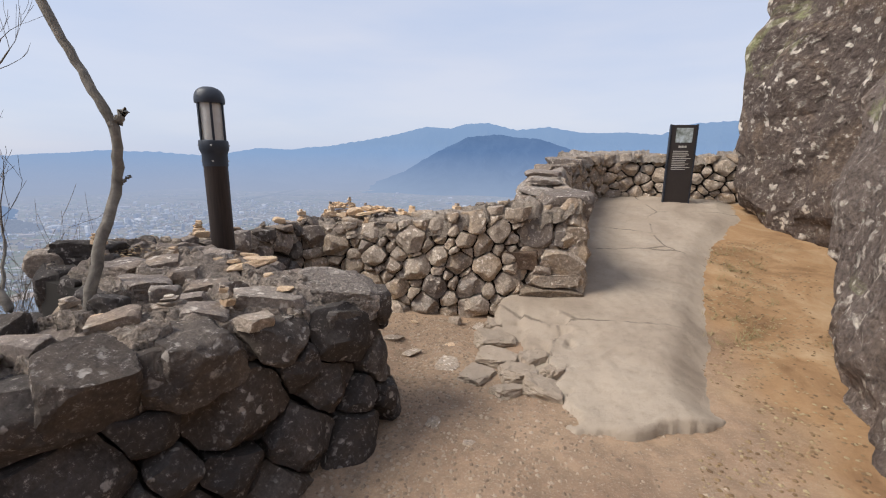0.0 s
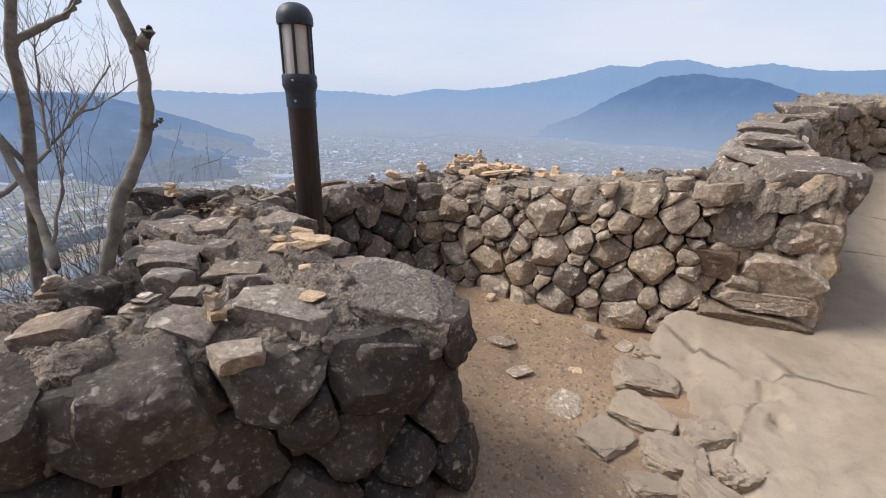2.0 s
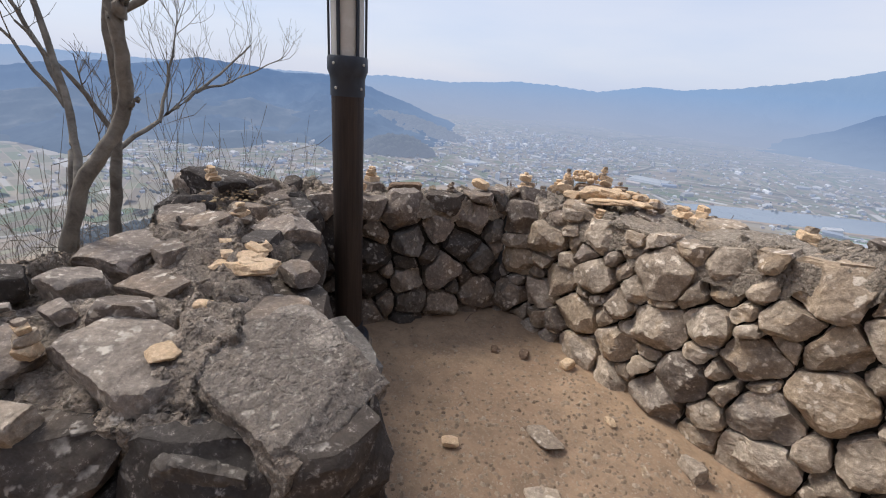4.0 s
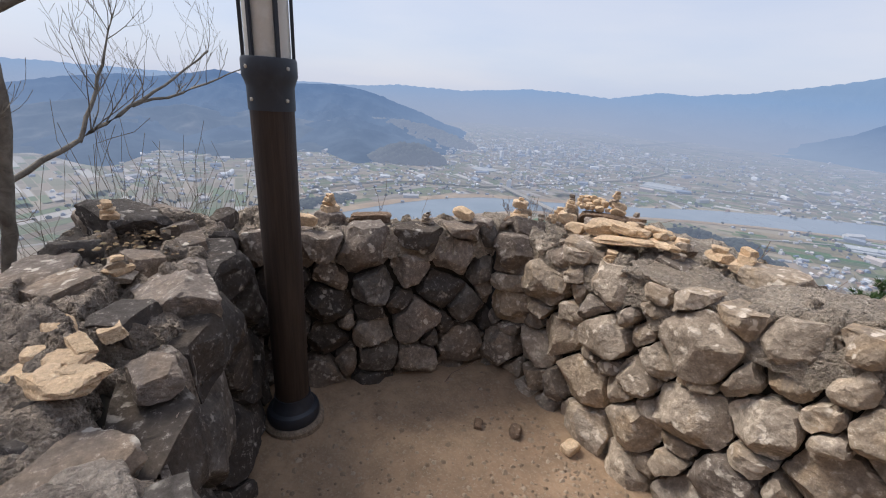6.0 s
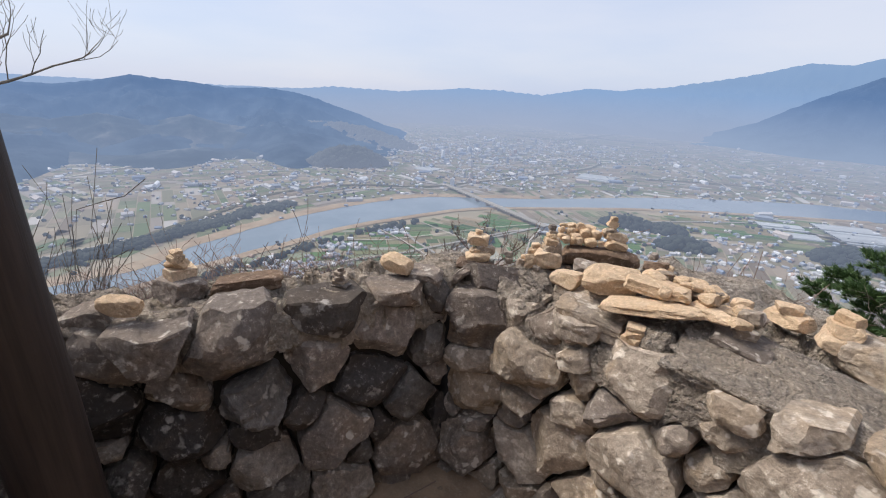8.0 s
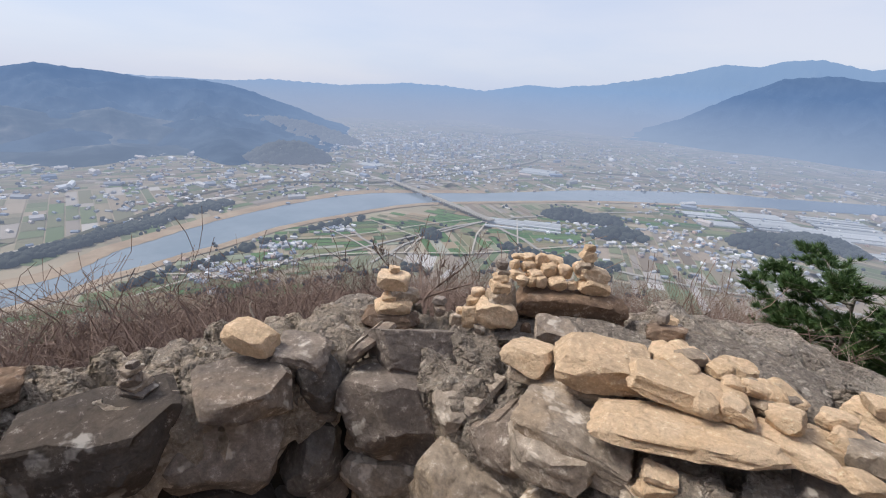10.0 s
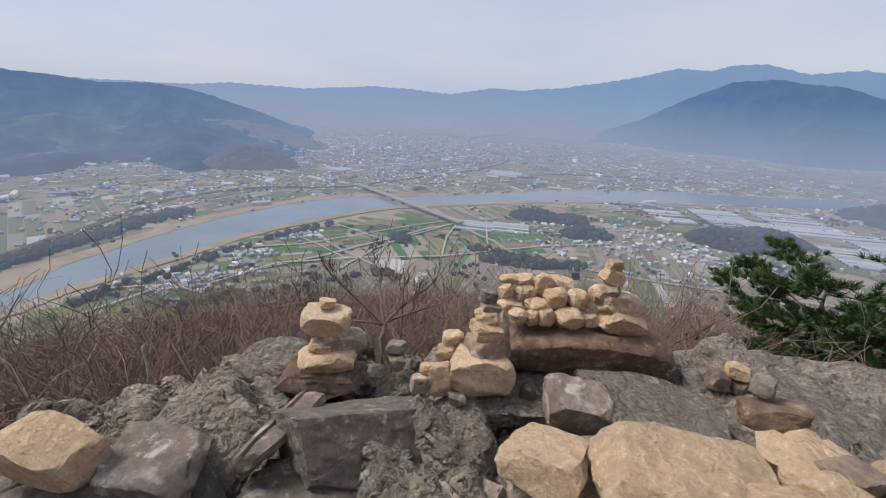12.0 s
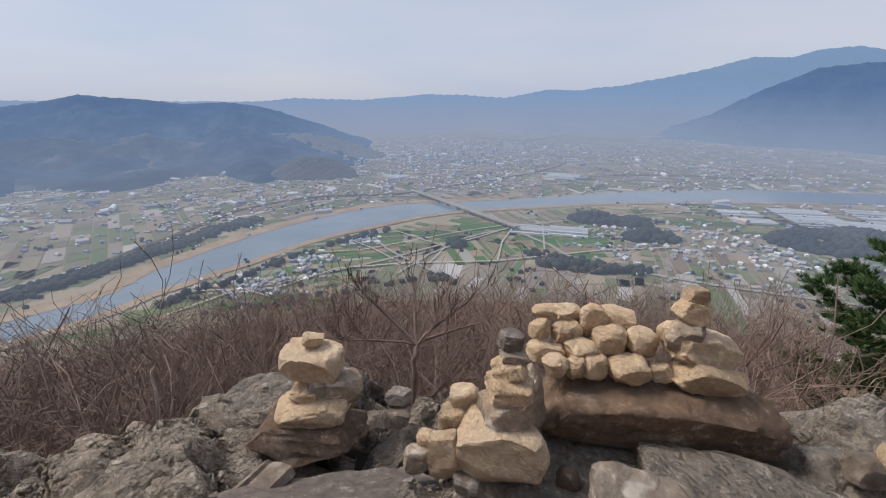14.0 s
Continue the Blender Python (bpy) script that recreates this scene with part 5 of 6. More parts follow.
def bare_tree(at, label, trunk, r0, r1, limbs, seed, twigs=6, material=None, reach=1.0):
    rng = random.Random(seed)
    material = material or BARK
    ob = thing("bare_tree", at, label, "tree", "bare trees beyond the wall")
    v, f = [], []
    pts, rad = limb(trunk, r0, r1, 6, 0.02, seed)
    tube_into(v, f, pts, rad, 10)
    tree_part("trunk", v, f, material, ob)
    for line, a, b in limbs:
        v, f = [], []
        pts, rad = limb(line, a, b, 5, 0.03, seed + 1)
        tube_into(v, f, pts, rad, 7)
        for _ in range(twigs):
            i = rng.randint(len(pts) // 3, len(pts) - 1)
            w = (pts[i] - pts[max(i - 3, 0)]).normalized() + Vector((rng.uniform(-0.8, 0.8), rng.uniform(-0.8, 0.8), rng.uniform(-0.1, 0.9)))
            sprout(v, f, pts[i], w, rng.uniform(0.22, 0.42) * reach, max(0.004 * reach, rad[i] * 0.45), 2, rng, 4, 0.22, 0.15)
        tree_part("limb", v, f, material, ob)
    return ob


bare_tree((-1.44, 1.66, -0.4), "slim crooked grey tree leaning beside the wall, leafless",
          [(-1.46, 1.60, -0.4), (-1.42, 1.64, 0.4), (-1.37, 1.69, 0.83), (-1.36, 1.80, 1.18), (-1.405, 1.98, 1.47), (-1.398, 2.0, 1.78), (-1.55, 2.0, 2.07), (-1.73, 2.0, 2.42), (-1.85, 2.05, 2.9), (-1.9, 2.0, 3.6)],
          0.030, 0.020, [([(-1.398, 2.0, 1.78), (-1.37, 2.03, 1.84), (-1.36, 2.05, 1.88)], 0.03, 0.018), ([(-1.405, 1.98, 1.47), (-1.38, 2.02, 1.5), (-1.37, 2.04, 1.53)], 0.014, 0.005)], 71, 0)
bare_tree((-2.6, 1.7, -1.0), "forked grey leafless tree on the slope below the wall",
          [(-2.55, 1.62, -1.0), (-2.58, 1.72, 0.38), (-2.6, 1.80, 0.9), (-2.6, 1.89, 1.44), (-2.58, 1.91, 1.84), (-2.60, 1.98, 2.15), (-2.62, 2.02, 2.8), (-2.7, 2.0, 3.5)], 0.036, 0.02,
          [([(-2.58, 1.91, 1.84), (-2.60, 2.05, 1.95), (-2.62, 2.22, 2.06), (-2.85, 2.38, 2.22), (-3.2, 2.5, 2.5)], 0.024, 0.008),
           ([(-2.6, 1.85, 1.2), (-2.62, 1.70, 1.5), (-2.7, 1.5, 1.8)], 0.02, 0.006)], 72, 3)
bare_tree((-2.7, 1.5, -1.2), "thin leafless tree with a long spreading branch",
          [(-2.55, 1.42, -1.2), (-2.62, 1.5, 0.26), (-2.69, 1.58, 0.96), (-2.95, 1.6, 1.26), (-3.1, 1.5, 1.7), (-3.2, 1.3, 2.2)], 0.03, 0.01,
          [([(-2.69, 1.58, 0.96), (-2.95, 1.92, 1.14), (-3.3, 2.28, 1.38), (-3.7, 2.63, 1.62), (-4.0, 2.9, 1.85)], 0.018, 0.006),
           ([(-3.1, 2.08, 1.24), (-3.4, 2.2, 1.6), (-3.6, 2.3, 1.95)], 0.014, 0.004),
           ([(-3.4, 2.36, 1.44), (-3.8, 2.75, 1.55), (-4.2, 3.2, 1.75)], 0.012, 0.004)], 73, 9)
bare_tree((-2.0, 1.2, -0.6), "leaning grey leafless trunk outside the wall",
          [(-1.58, 1.5, -0.6), (-1.60, 1.55, 0.35), (-1.68, 1.6, 0.65), (-1.84, 1.66, 0.84), (-2.2, 1.7, 1.25), (-2.6, 1.6, 2.0), (-2.8, 1.4, 2.8)], 0.03, 0.012,
          [([(-1.9, 1.67, 0.9), (-2.0, 1.8, 1.15), (-2.15, 1.9, 1.35)], 0.010, 0.003), ([(-2.3, 1.68, 1.4), (-2.45, 1.5, 1.7), (-2.6, 1.3, 2.0)], 0.012, 0.004)], 74, 4)

bare_tree((-2.25, 5.10, -0.57), "crooked dark leafless shrub spreading behind the parapet",
          [(-2.25, 5.10, -0.57), (-2.25, 5.10, 0.33), (-2.29, 5.15, 0.50)], 0.014, 0.008,
          [([(-2.29, 5.15, 0.50), (-2.53, 5.06, 0.67)], 0.007, 0.003), ([(-2.29, 5.15, 0.50), (-2.15, 5.33, 0.71)], 0.007, 0.003), ([(-2.29, 5.15, 0.50), (-2.50, 5.30, 0.65)], 0.006, 0.002), ([(-2.29, 5.15, 0.50), (-2.05, 5.32, 0.65)], 0.006, 0.002), ([(-2.29, 5.15, 0.50), (-2.46, 4.90, 0.55)], 0.006, 0.002)], 76, 6, TWIG, 0.3)
bare_tree((-2.44, 4.30, -0.17), "bleached broken stalk standing below the parapet", [(-2.44, 4.30, -0.17), (-2.44, 4.30, 0.53), (-2.49, 4.32, 0.68)], 0.006, 0.003, [], 77, 0, DEADWOOD)

# a twig tip that hangs over the cliff
bare_tree((4.6, 6.2, 5.0), "bare twigs reaching over the cliff's top", [(5.2, 6.4, 5.0), (4.7, 6.2, 5.1), (4.2, 6.0, 4.95)], 0.02, 0.008,
          [([(4.5, 6.1, 5.05), (3.9, 5.8, 4.75), (3.3, 5.6, 4.55), (2.9, 5.5, 4.4)], 0.012, 0.003)], 75, 8)

# pale outcrop that the parapet's corner is built against
rock("outcrop_rock", (-0.76, 4.98, 0.41), (1.0, 0.58, 1.24), 97, TOPROCK, None, (0, 0, 8), "pale lichened rock outcrop against the parapet's outer side", "rock", boxy=0.8, rough=0.09, sub=6, chops=6)


# ---- hillside brush ----
def shrub_shape(seed, stems, depth, split, spread):
    rng = random.Random(seed)
    v, f = [], []
    for _ in range(stems):
        a = rng.uniform(0, 6.3)
        w = Vector((math.cos(a) * spread * rng.random(), math.sin(a) * spread * rng.random(), 1))
        sprout(v, f, Vector((rng.uniform(-0.06, 0.06), rng.uniform(-0.06, 0.06), 0)), w, 0.55, 0.0034, depth, rng, 3, 0.46, 0.03, split, 3)
    v = np.array([tuple(p) for p in v])
    v[:, 2] -= v[:, 2].min()
    return v / v[:, 2].max(), np.array(f)


def thicket(name, shapes, spots, label, material, category="brush"):
    rng = np.random.RandomState(77)
    verts, faces, n = [], [], 0
    for x, y, z, h, w in spots:
        v, f = shapes[rng.randint(len(shapes))]
        a = rng.uniform(0, 6.3)
        c, s = math.cos(a), math.sin(a)
        verts.append(np.stack([x + (v[:, 0] * c - v[:, 1] * s) * w, y + (v[:, 0] * s + v[:, 1] * c) * w, z + v[:, 2] * h], 1))
        faces.append(f + n)
        n += len(v)
    raw(name, np.concatenate(verts).tolist(), np.concatenate(faces).tolist(), material, label, category, "stuff")


def slope_spots(n, d0, d1, seed, grow, power=1.0, wide=0.9):
    rng = np.random.RandomState(seed)
    out = []
    while len(out) < n:
        az, k = rng.uniform(-22, 112), rng.uniform(0, 1) ** power
        d = d0 + (d1 - d0) * k
        ox, oy = -1.3, 3.9
        x, y = ox - math.sin(radians(az)) * d, oy + math.cos(radians(az)) * d
        px, py = np.array([x]), np.array([y])
        if (az < 1 and d < 16) or in_polygon(px, py, TERRACE)[0] or distance_to(px, py, TERRACE + TERRACE[:1])[0] < 0.35:
            continue
        z = float(ground_z(px, py)[0])
        top = 1.4 - d * math.tan(radians(grow + rng.uniform(-0.8, 2.2) + (-2.0 if az > 88 else 0.0) - (5.0 if az < 8 else (2.0 if az < 20 else 0.0))))
        h = (top - z) * rng.uniform(0.75, 1.05)
        if h > 0.35:
            out.append((x, y, z - 0.05, h, min(h, 3.5) * wide * rng.uniform(0.7, 1.2)))
    return out


shrubs = [shrub_shape(s, 6, 2, (3, 4), 0.9) for s in range(8)]
crowns = [shrub_shape(50 + s, 3, 3, (2, 4), 0.4) for s in range(5)]
thicket("brush", shrubs, slope_spots(520, 1.8, 11.0, 61, 23.5, 1.0, 1.3), "leafless brown brush on the slope below the wall", TWIG)
thicket("bare_woodland", crowns, slope_spots(290, 8.0, 85.0, 62, 21.9, 1.5, 1.3), "leafless brown woodland covering the hillside", TWIG, "woodland")
rng = random.Random(91)
left_spots = []
for _ in range(30):
    x, y = rng.uniform(-4.2, -2.4), rng.uniform(0.9, 3.0)
    if x > -2.75 and y > 1.9:
        x -= 0.5
    left_spots.append((x, y, float(ground_z(np.array([x]), np.array([y]))[0]) - 0.05, rng.uniform(1.8, 2.9), rng.uniform(0.9, 1.4)))
thicket("bare_bushes", shrubs, left_spots, "thin leafless grey-brown bushes outside the wall", BARK, "bushes")


def pine(at, top, spread, seed):
    rng = random.Random(seed)
    ob = thing("pine_tree", at, "dark green pine growing on the slope below the wall", "tree")
    base, v, f = Vector(at), [], []
    pts, rad = limb([base, base.lerp(Vector(top), 0.5) + Vector((0.15, 0.1, 0)), Vector(top)], 0.11, 0.02, 8, 0.03, seed)
    tube_into(v, f, pts, rad, 9)
    tree_part("trunk", v, f, BARK, ob)
    bv, bf, nv, nf = [], [], [], []
    for i in range(58):
        k = 0.2 + 0.8 * i / 57
        p = base.lerp(Vector(top), k)
        a = i * 2.4 + rng.uniform(-0.4, 0.4)
        reach = spread * (1.2 - k) ** 0.8 * rng.uniform(0.6, 1.1) + 0.12
        way = Vector((math.cos(a), math.sin(a), rng.uniform(0.0, 0.3)))
        line, r = limb([p, p + way * reach * 0.5, p + way * reach + Vector((0, 0, 0.16 * reach))], 0.024, 0.006, 5, 0.05, seed + i)
        tube_into(bv, bf, line, r, 4)
        for _ in range(int(13 * reach + 5)):
            j = rng.randint(3, len(line) - 1)
            turn = a + rng.choice((-1, 1)) * rng.uniform(0.2, 1.1)
            out = Vector((math.cos(turn), math.sin(turn), rng.uniform(-0.05, 0.35)))
            length = rng.uniform(0.2, 0.5)
            tip = line[j] + out * length
            tube_into(bv, bf, [line[j], line[j].lerp(tip, 0.5), tip], [0.006, 0.005, 0.003], 3)
            for m in range(6):
                q = line[j].lerp(tip, 0.25 + 0.15 * m) + Vector((rng.gauss(0, 0.03), rng.gauss(0, 0.03), rng.gauss(0.02, 0.02)))
                axis = (out + Vector((rng.gauss(0, 0.35), rng.gauss(0, 0.35), 0.75))).normalized()
                for _ in range(24):
                    w = (axis + Vector((rng.gauss(0, 0.5), rng.gauss(0, 0.5), rng.gauss(0, 0.35)))).normalized()
                    side = w.orthogonal().normalized() * 0.008
                    n = len(nv)
                    nv.extend((q - side, q + side, q + w * rng.uniform(0.09, 0.16)))
                    nf.append((n, n + 1, n + 2))
    tree_part("branches", bv, bf, BARK, ob)
    tree_part("crown", nv, nf, NEEDLES, ob, "dense dark green needle tufts")


pine((-0.2, 12.6, -7.0), (-0.3, 12.5, -0.95), 2.6, 81)
pine((1.4, 12.0, -6.6), (1.4, 11.9, -0.3), 2.4, 82)
bank = rock("earth_bank", (0.35, 7.2, -1.1), (1.6, 1.4, 1.5), 83, BROWN, None, (0, 0, 20), "dark overgrown earth bank below the parapet", "bank", rough=0.12, sub=4, boxy=0.2)
rng = random.Random(84)
dead = thing("dead_bush", (0.0, 6.9, -0.6), "bleached leafless dead branches on the bank", "bush")
for i in range(7):
    v, f = [], []
    sprout(v, f, Vector((rng.uniform(-0.3, 0.5), rng.uniform(6.6, 7.3), -0.55)), Vector((-0.5, rng.uniform(-0.5, 0.3), 0.7)), rng.uniform(0.4, 0.7), 0.011, 3, rng, 4, 0.35, 0.05, (2, 3))
    tree_part("branch", v, f, DEADWOOD, dead)

# ---- valley ----
FLOOR = -200.0
NEAR_BANK = [(-400, -600), (-455, -260), (-488, -60), (-502, 17), (-521, 58), (-533, 106), (-558, 202), (-579, 287), (-577, 435), (-560, 537), (-502, 648), (-366, 866), (-187, 1062), (-100, 1150), (90, 1330), (400, 1560)]
FAR_BANK = [(-470, -600), (-520, -260), (-548, -60), (-558, 23), (-600, 72), (-629, 131), (-663, 207), (-686, 297), (-698, 403), (-681, 515), (-622, 610), (-555, 714), (-420, 982), (-222, 1226), (-126, 1290), (60, 1450), (360, 1700)]
RIVER = NEAR_BANK + FAR_BANK[::-1]


# far colours, each with distance haze painted in as emission
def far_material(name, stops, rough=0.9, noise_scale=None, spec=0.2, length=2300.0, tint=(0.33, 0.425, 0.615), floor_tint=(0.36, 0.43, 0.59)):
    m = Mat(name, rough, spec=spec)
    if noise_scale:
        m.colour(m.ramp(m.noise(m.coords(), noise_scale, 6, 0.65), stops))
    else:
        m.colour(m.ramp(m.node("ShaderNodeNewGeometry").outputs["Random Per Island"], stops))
    return with_painted_haze(m, length, tint, floor_tint=floor_tint)


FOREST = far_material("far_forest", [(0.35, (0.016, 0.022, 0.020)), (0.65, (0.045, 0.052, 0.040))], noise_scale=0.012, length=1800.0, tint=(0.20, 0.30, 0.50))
MOUNTAIN = far_material("mountain_forest_painted_haze", [(0.40, (0.004, 0.010, 0.018)), (0.60, (0.05, 0.068, 0.085))], noise_scale=0.009, length=1900.0, tint=(0.12, 0.235, 0.475), floor_tint=(0.25, 0.35, 0.545))
MOUNTAIN_FAR = far_material("mountain_forest_more_painted_haze", [(0.40, (0.004, 0.010, 0.018)), (0.60, (0.05, 0.068, 0.085))], noise_scale=0.009, length=1850.0, tint=(0.145, 0.25, 0.47), floor_tint=(0.31, 0.40, 0.57))
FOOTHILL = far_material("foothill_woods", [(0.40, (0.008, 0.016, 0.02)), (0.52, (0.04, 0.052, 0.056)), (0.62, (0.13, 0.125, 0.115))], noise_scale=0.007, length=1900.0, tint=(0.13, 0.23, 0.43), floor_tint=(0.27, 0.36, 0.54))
FARRANGE = far_material("distant_forest_painted_haze", [(0.35, (0.03, 0.04, 0.03)), (0.65, (0.08, 0.085, 0.06))], noise_scale=0.004, length=2000.0, tint=(0.27, 0.41, 0.66))
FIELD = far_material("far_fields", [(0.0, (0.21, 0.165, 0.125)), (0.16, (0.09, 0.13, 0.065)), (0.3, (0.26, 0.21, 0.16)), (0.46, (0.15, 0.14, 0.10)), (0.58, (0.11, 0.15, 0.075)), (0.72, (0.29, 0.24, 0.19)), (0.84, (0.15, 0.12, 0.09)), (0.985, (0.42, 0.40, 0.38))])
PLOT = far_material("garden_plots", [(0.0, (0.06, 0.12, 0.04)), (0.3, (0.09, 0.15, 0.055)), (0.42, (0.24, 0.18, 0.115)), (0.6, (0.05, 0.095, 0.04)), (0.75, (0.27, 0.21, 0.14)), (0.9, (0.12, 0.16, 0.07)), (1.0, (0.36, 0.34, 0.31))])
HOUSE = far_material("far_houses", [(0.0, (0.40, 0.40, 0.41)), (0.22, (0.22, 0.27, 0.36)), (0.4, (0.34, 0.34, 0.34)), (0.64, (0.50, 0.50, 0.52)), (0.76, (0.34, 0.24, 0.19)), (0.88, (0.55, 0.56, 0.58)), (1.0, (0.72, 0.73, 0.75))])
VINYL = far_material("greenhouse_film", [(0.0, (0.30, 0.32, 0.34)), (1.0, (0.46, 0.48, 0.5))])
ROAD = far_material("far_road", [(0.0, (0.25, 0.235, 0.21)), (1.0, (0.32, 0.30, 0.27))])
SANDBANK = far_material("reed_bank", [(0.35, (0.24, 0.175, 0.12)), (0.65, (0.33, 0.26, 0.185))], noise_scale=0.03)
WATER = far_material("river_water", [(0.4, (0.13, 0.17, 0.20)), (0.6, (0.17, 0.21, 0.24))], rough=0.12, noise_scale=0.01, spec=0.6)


def flat(name, poly, z, material, label, category):
    raw(name, [(x, y, z) for x, y in poly], [tuple(range(len(poly)))], material, label, category, "structure")


def ribbon(name, near_line, far_line, z, material, label, category):
    n = min(len(near_line), len(far_line))
    verts = [(x, y, z) for x, y in near_line[:n]] + [(x, y, z) for x, y in far_line[:n]]
    raw(name, verts, [(i, i + 1, n + i + 1, n + i) for i in range(n - 1)], material, label, category, "structure")


def thick(line, w0, w1):
    f = Face(line, 1, [(0, 0)], [(0, 1)], 0)
    return [tuple(p + n * w0) for p, n in zip(f.p, f.nodes)], [tuple(p + n * w1) for p, n in zip(f.p, f.nodes)]


def bank_line(line, steps=6):
    pts, _ = limb([(x, y, 0) for x, y in line], 1, 1, steps, 6.0, 4)
    return [(p.x, p.y) for p in pts]


nb, fb2 = bank_line(NEAR_BANK), bank_line(FAR_BANK)
fb2 = [fb2[round(i * (len(fb2) - 1) / (len(nb) - 1))] for i in range(len(nb))]
ribbon("river_water", nb, fb2, FLOOR + 0.9, WATER, "broad calm grey-blue river bending through the valley", "river")
a, b = thick(FAR_BANK[:12], 3, -24)
ribbon("reed_bank", bank_line(a), bank_line(b), FLOOR + 1.2, SANDBANK, "tan reed bank along the river", "river bank")
a, b = thick(NEAR_BANK[:14], 8, -8)
ribbon("reed_bank_near", bank_line(a), bank_line(b), FLOOR + 1.1, SANDBANK, "thin tan reed bank on the near side of the river", "river bank")
for i, (line, w) in enumerate((
    ([(-600, -420), (-650, -60), (-720, 120), (-800, 300), (-790, 480), (-716, 601), (-640, 800), (-560, 1010), (-420, 1250), (-200, 1500)], 7),
    ([(-723, 622), (-760, 760), (-745, 940), (-776, 1264), (-900, 1340), (-1300, 1350)], 9), ([(-421, 547), (-330, 520), (-250, 500), (-60, 560), (200, 700)], 6),
    ([(-470, 120), (-440, 300), (-421, 547), (-330, 760), (-200, 950), (40, 1150)], 5), ([(-2000, 300), (-1500, 330), (-1200, 420), (-900, 560), (-723, 622)], 8),
    ([(-389, 292), (-421, 400), (-421, 547)], 4), ([(-540, 355), (-440, 330), (-330, 330)], 4), ([(-1900, 700), (-1400, 900), (-1000, 1000), (-776, 1264)], 8), ([(-1600, 1700), (-1000, 1500), (-500, 1500), (100, 1800)], 9))):
    p, q = thick(line, -w / 2, w / 2)
    ribbon("road_" + str(i + 1), bank_line(p, 4), bank_line(q, 4), FLOOR + 1.6 + 0.1 * i, ROAD, "pale valley road", "road")

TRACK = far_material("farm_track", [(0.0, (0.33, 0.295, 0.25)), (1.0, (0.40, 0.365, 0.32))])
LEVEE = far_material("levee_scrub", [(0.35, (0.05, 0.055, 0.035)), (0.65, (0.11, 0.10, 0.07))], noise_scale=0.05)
for i, (line, w) in enumerate((
    ([(-457, 62), (-467, 118), (-448, 166), (-452, 246), (-409, 321), (-334, 411), (-266, 550), (-195, 645)], 5), ([(-547, 320), (-478, 320), (-409, 315)], 4), ([(-536, 397), (-420, 401), (-390, 342)], 4),
    ([(-416, 551), (-381, 480), (-334, 411)], 4), ([(-504, 88), (-469, 136), (-430, 152)], 4), ([(-433, 557), (-457, 473), (-492, 305), (-524, 253)], 4), ([(-393, 601), (-317, 495), (-266, 440)], 4),
    ([(-1160, -74), (-1334, 140), (-1420, 190), (-1505, 245), (-1663, 399)], 12), ([(-890, 640), (-900, 900), (-940, 1150), (-1000, 1400)], 7), ([(-640, 900), (-880, 820), (-1200, 700)], 6), ([(-300, 1120), (-420, 1300), (-650, 1500)], 7))):
    p, q = thick(line, -w * 0.3, w * 0.3)
    ribbon("track_" + str(i + 1), bank_line(p, 1), bank_line(q, 1), FLOOR + 2.6 + 0.05 * i, TRACK, "pale concrete farm track between the plots", "road")
for i, (line, w) in enumerate((
    ([(-626, -34), (-686, 45), (-763, 150), (-847, 267), (-853, 423), (-761, 567), (-746, 728), (-729, 925), (-734, 1091), (-776, 1274), (-892, 1409), (-1080, 1472)], 11),
    ([(-1644, 1770), (-1400, 1820), (-1337, 1863), (-1444, 2414), (-1540, 3000)], 34), ([(-1500, 2250), (-1250, 2150), (-1000, 2300)], 30), ([(-560, 1160), (-430, 1290), (-200, 1420)], 14))):
    p, q = thick(line, -w / 2, w / 2)
    ribbon("levee_" + str(i + 1), bank_line(p, 5), bank_line(q, 5), FLOOR + 2.2 + 0.04 * i, LEVEE, "dark scrub-grown levee on the plain", "levee")

bridge = thing("road_bridge", (-568, 574, FLOOR), "long low concrete road bridge over the river", "bridge")
p0, p1 = Vector((-735, 605)), Vector((-405, 544))
along = (p1 - p0).normalized()
cross = Vector((along.y, -along.x))


def bar(a, b, half, z0, z1):
    bm = bmesh.new()
    c = [a - cross * half, a + cross * half, b + cross * half, b - cross * half]
    lo, hi = [bm.verts.new((q.x, q.y, z0)) for q in c], [bm.verts.new((q.x, q.y, z1)) for q in c]
    bm.faces.new(lo[::-1]), bm.faces.new(hi)
    for i in range(4):
        bm.faces.new((lo[i], lo[(i + 1) % 4], hi[(i + 1) % 4], hi[i]))
    return bm


part("deck", bar(p0, p1, 6, FLOOR + 6, FLOOR + 8), ROAD, bridge, smooth=False)
for k in range(9):
    q = p0.lerp(p1, (k + 0.5) / 9)
    part("pier", bar(q - along * 1.5, q + along * 1.5, 4, FLOOR - 1, FLOOR + 6), ROAD, bridge, smooth=False)

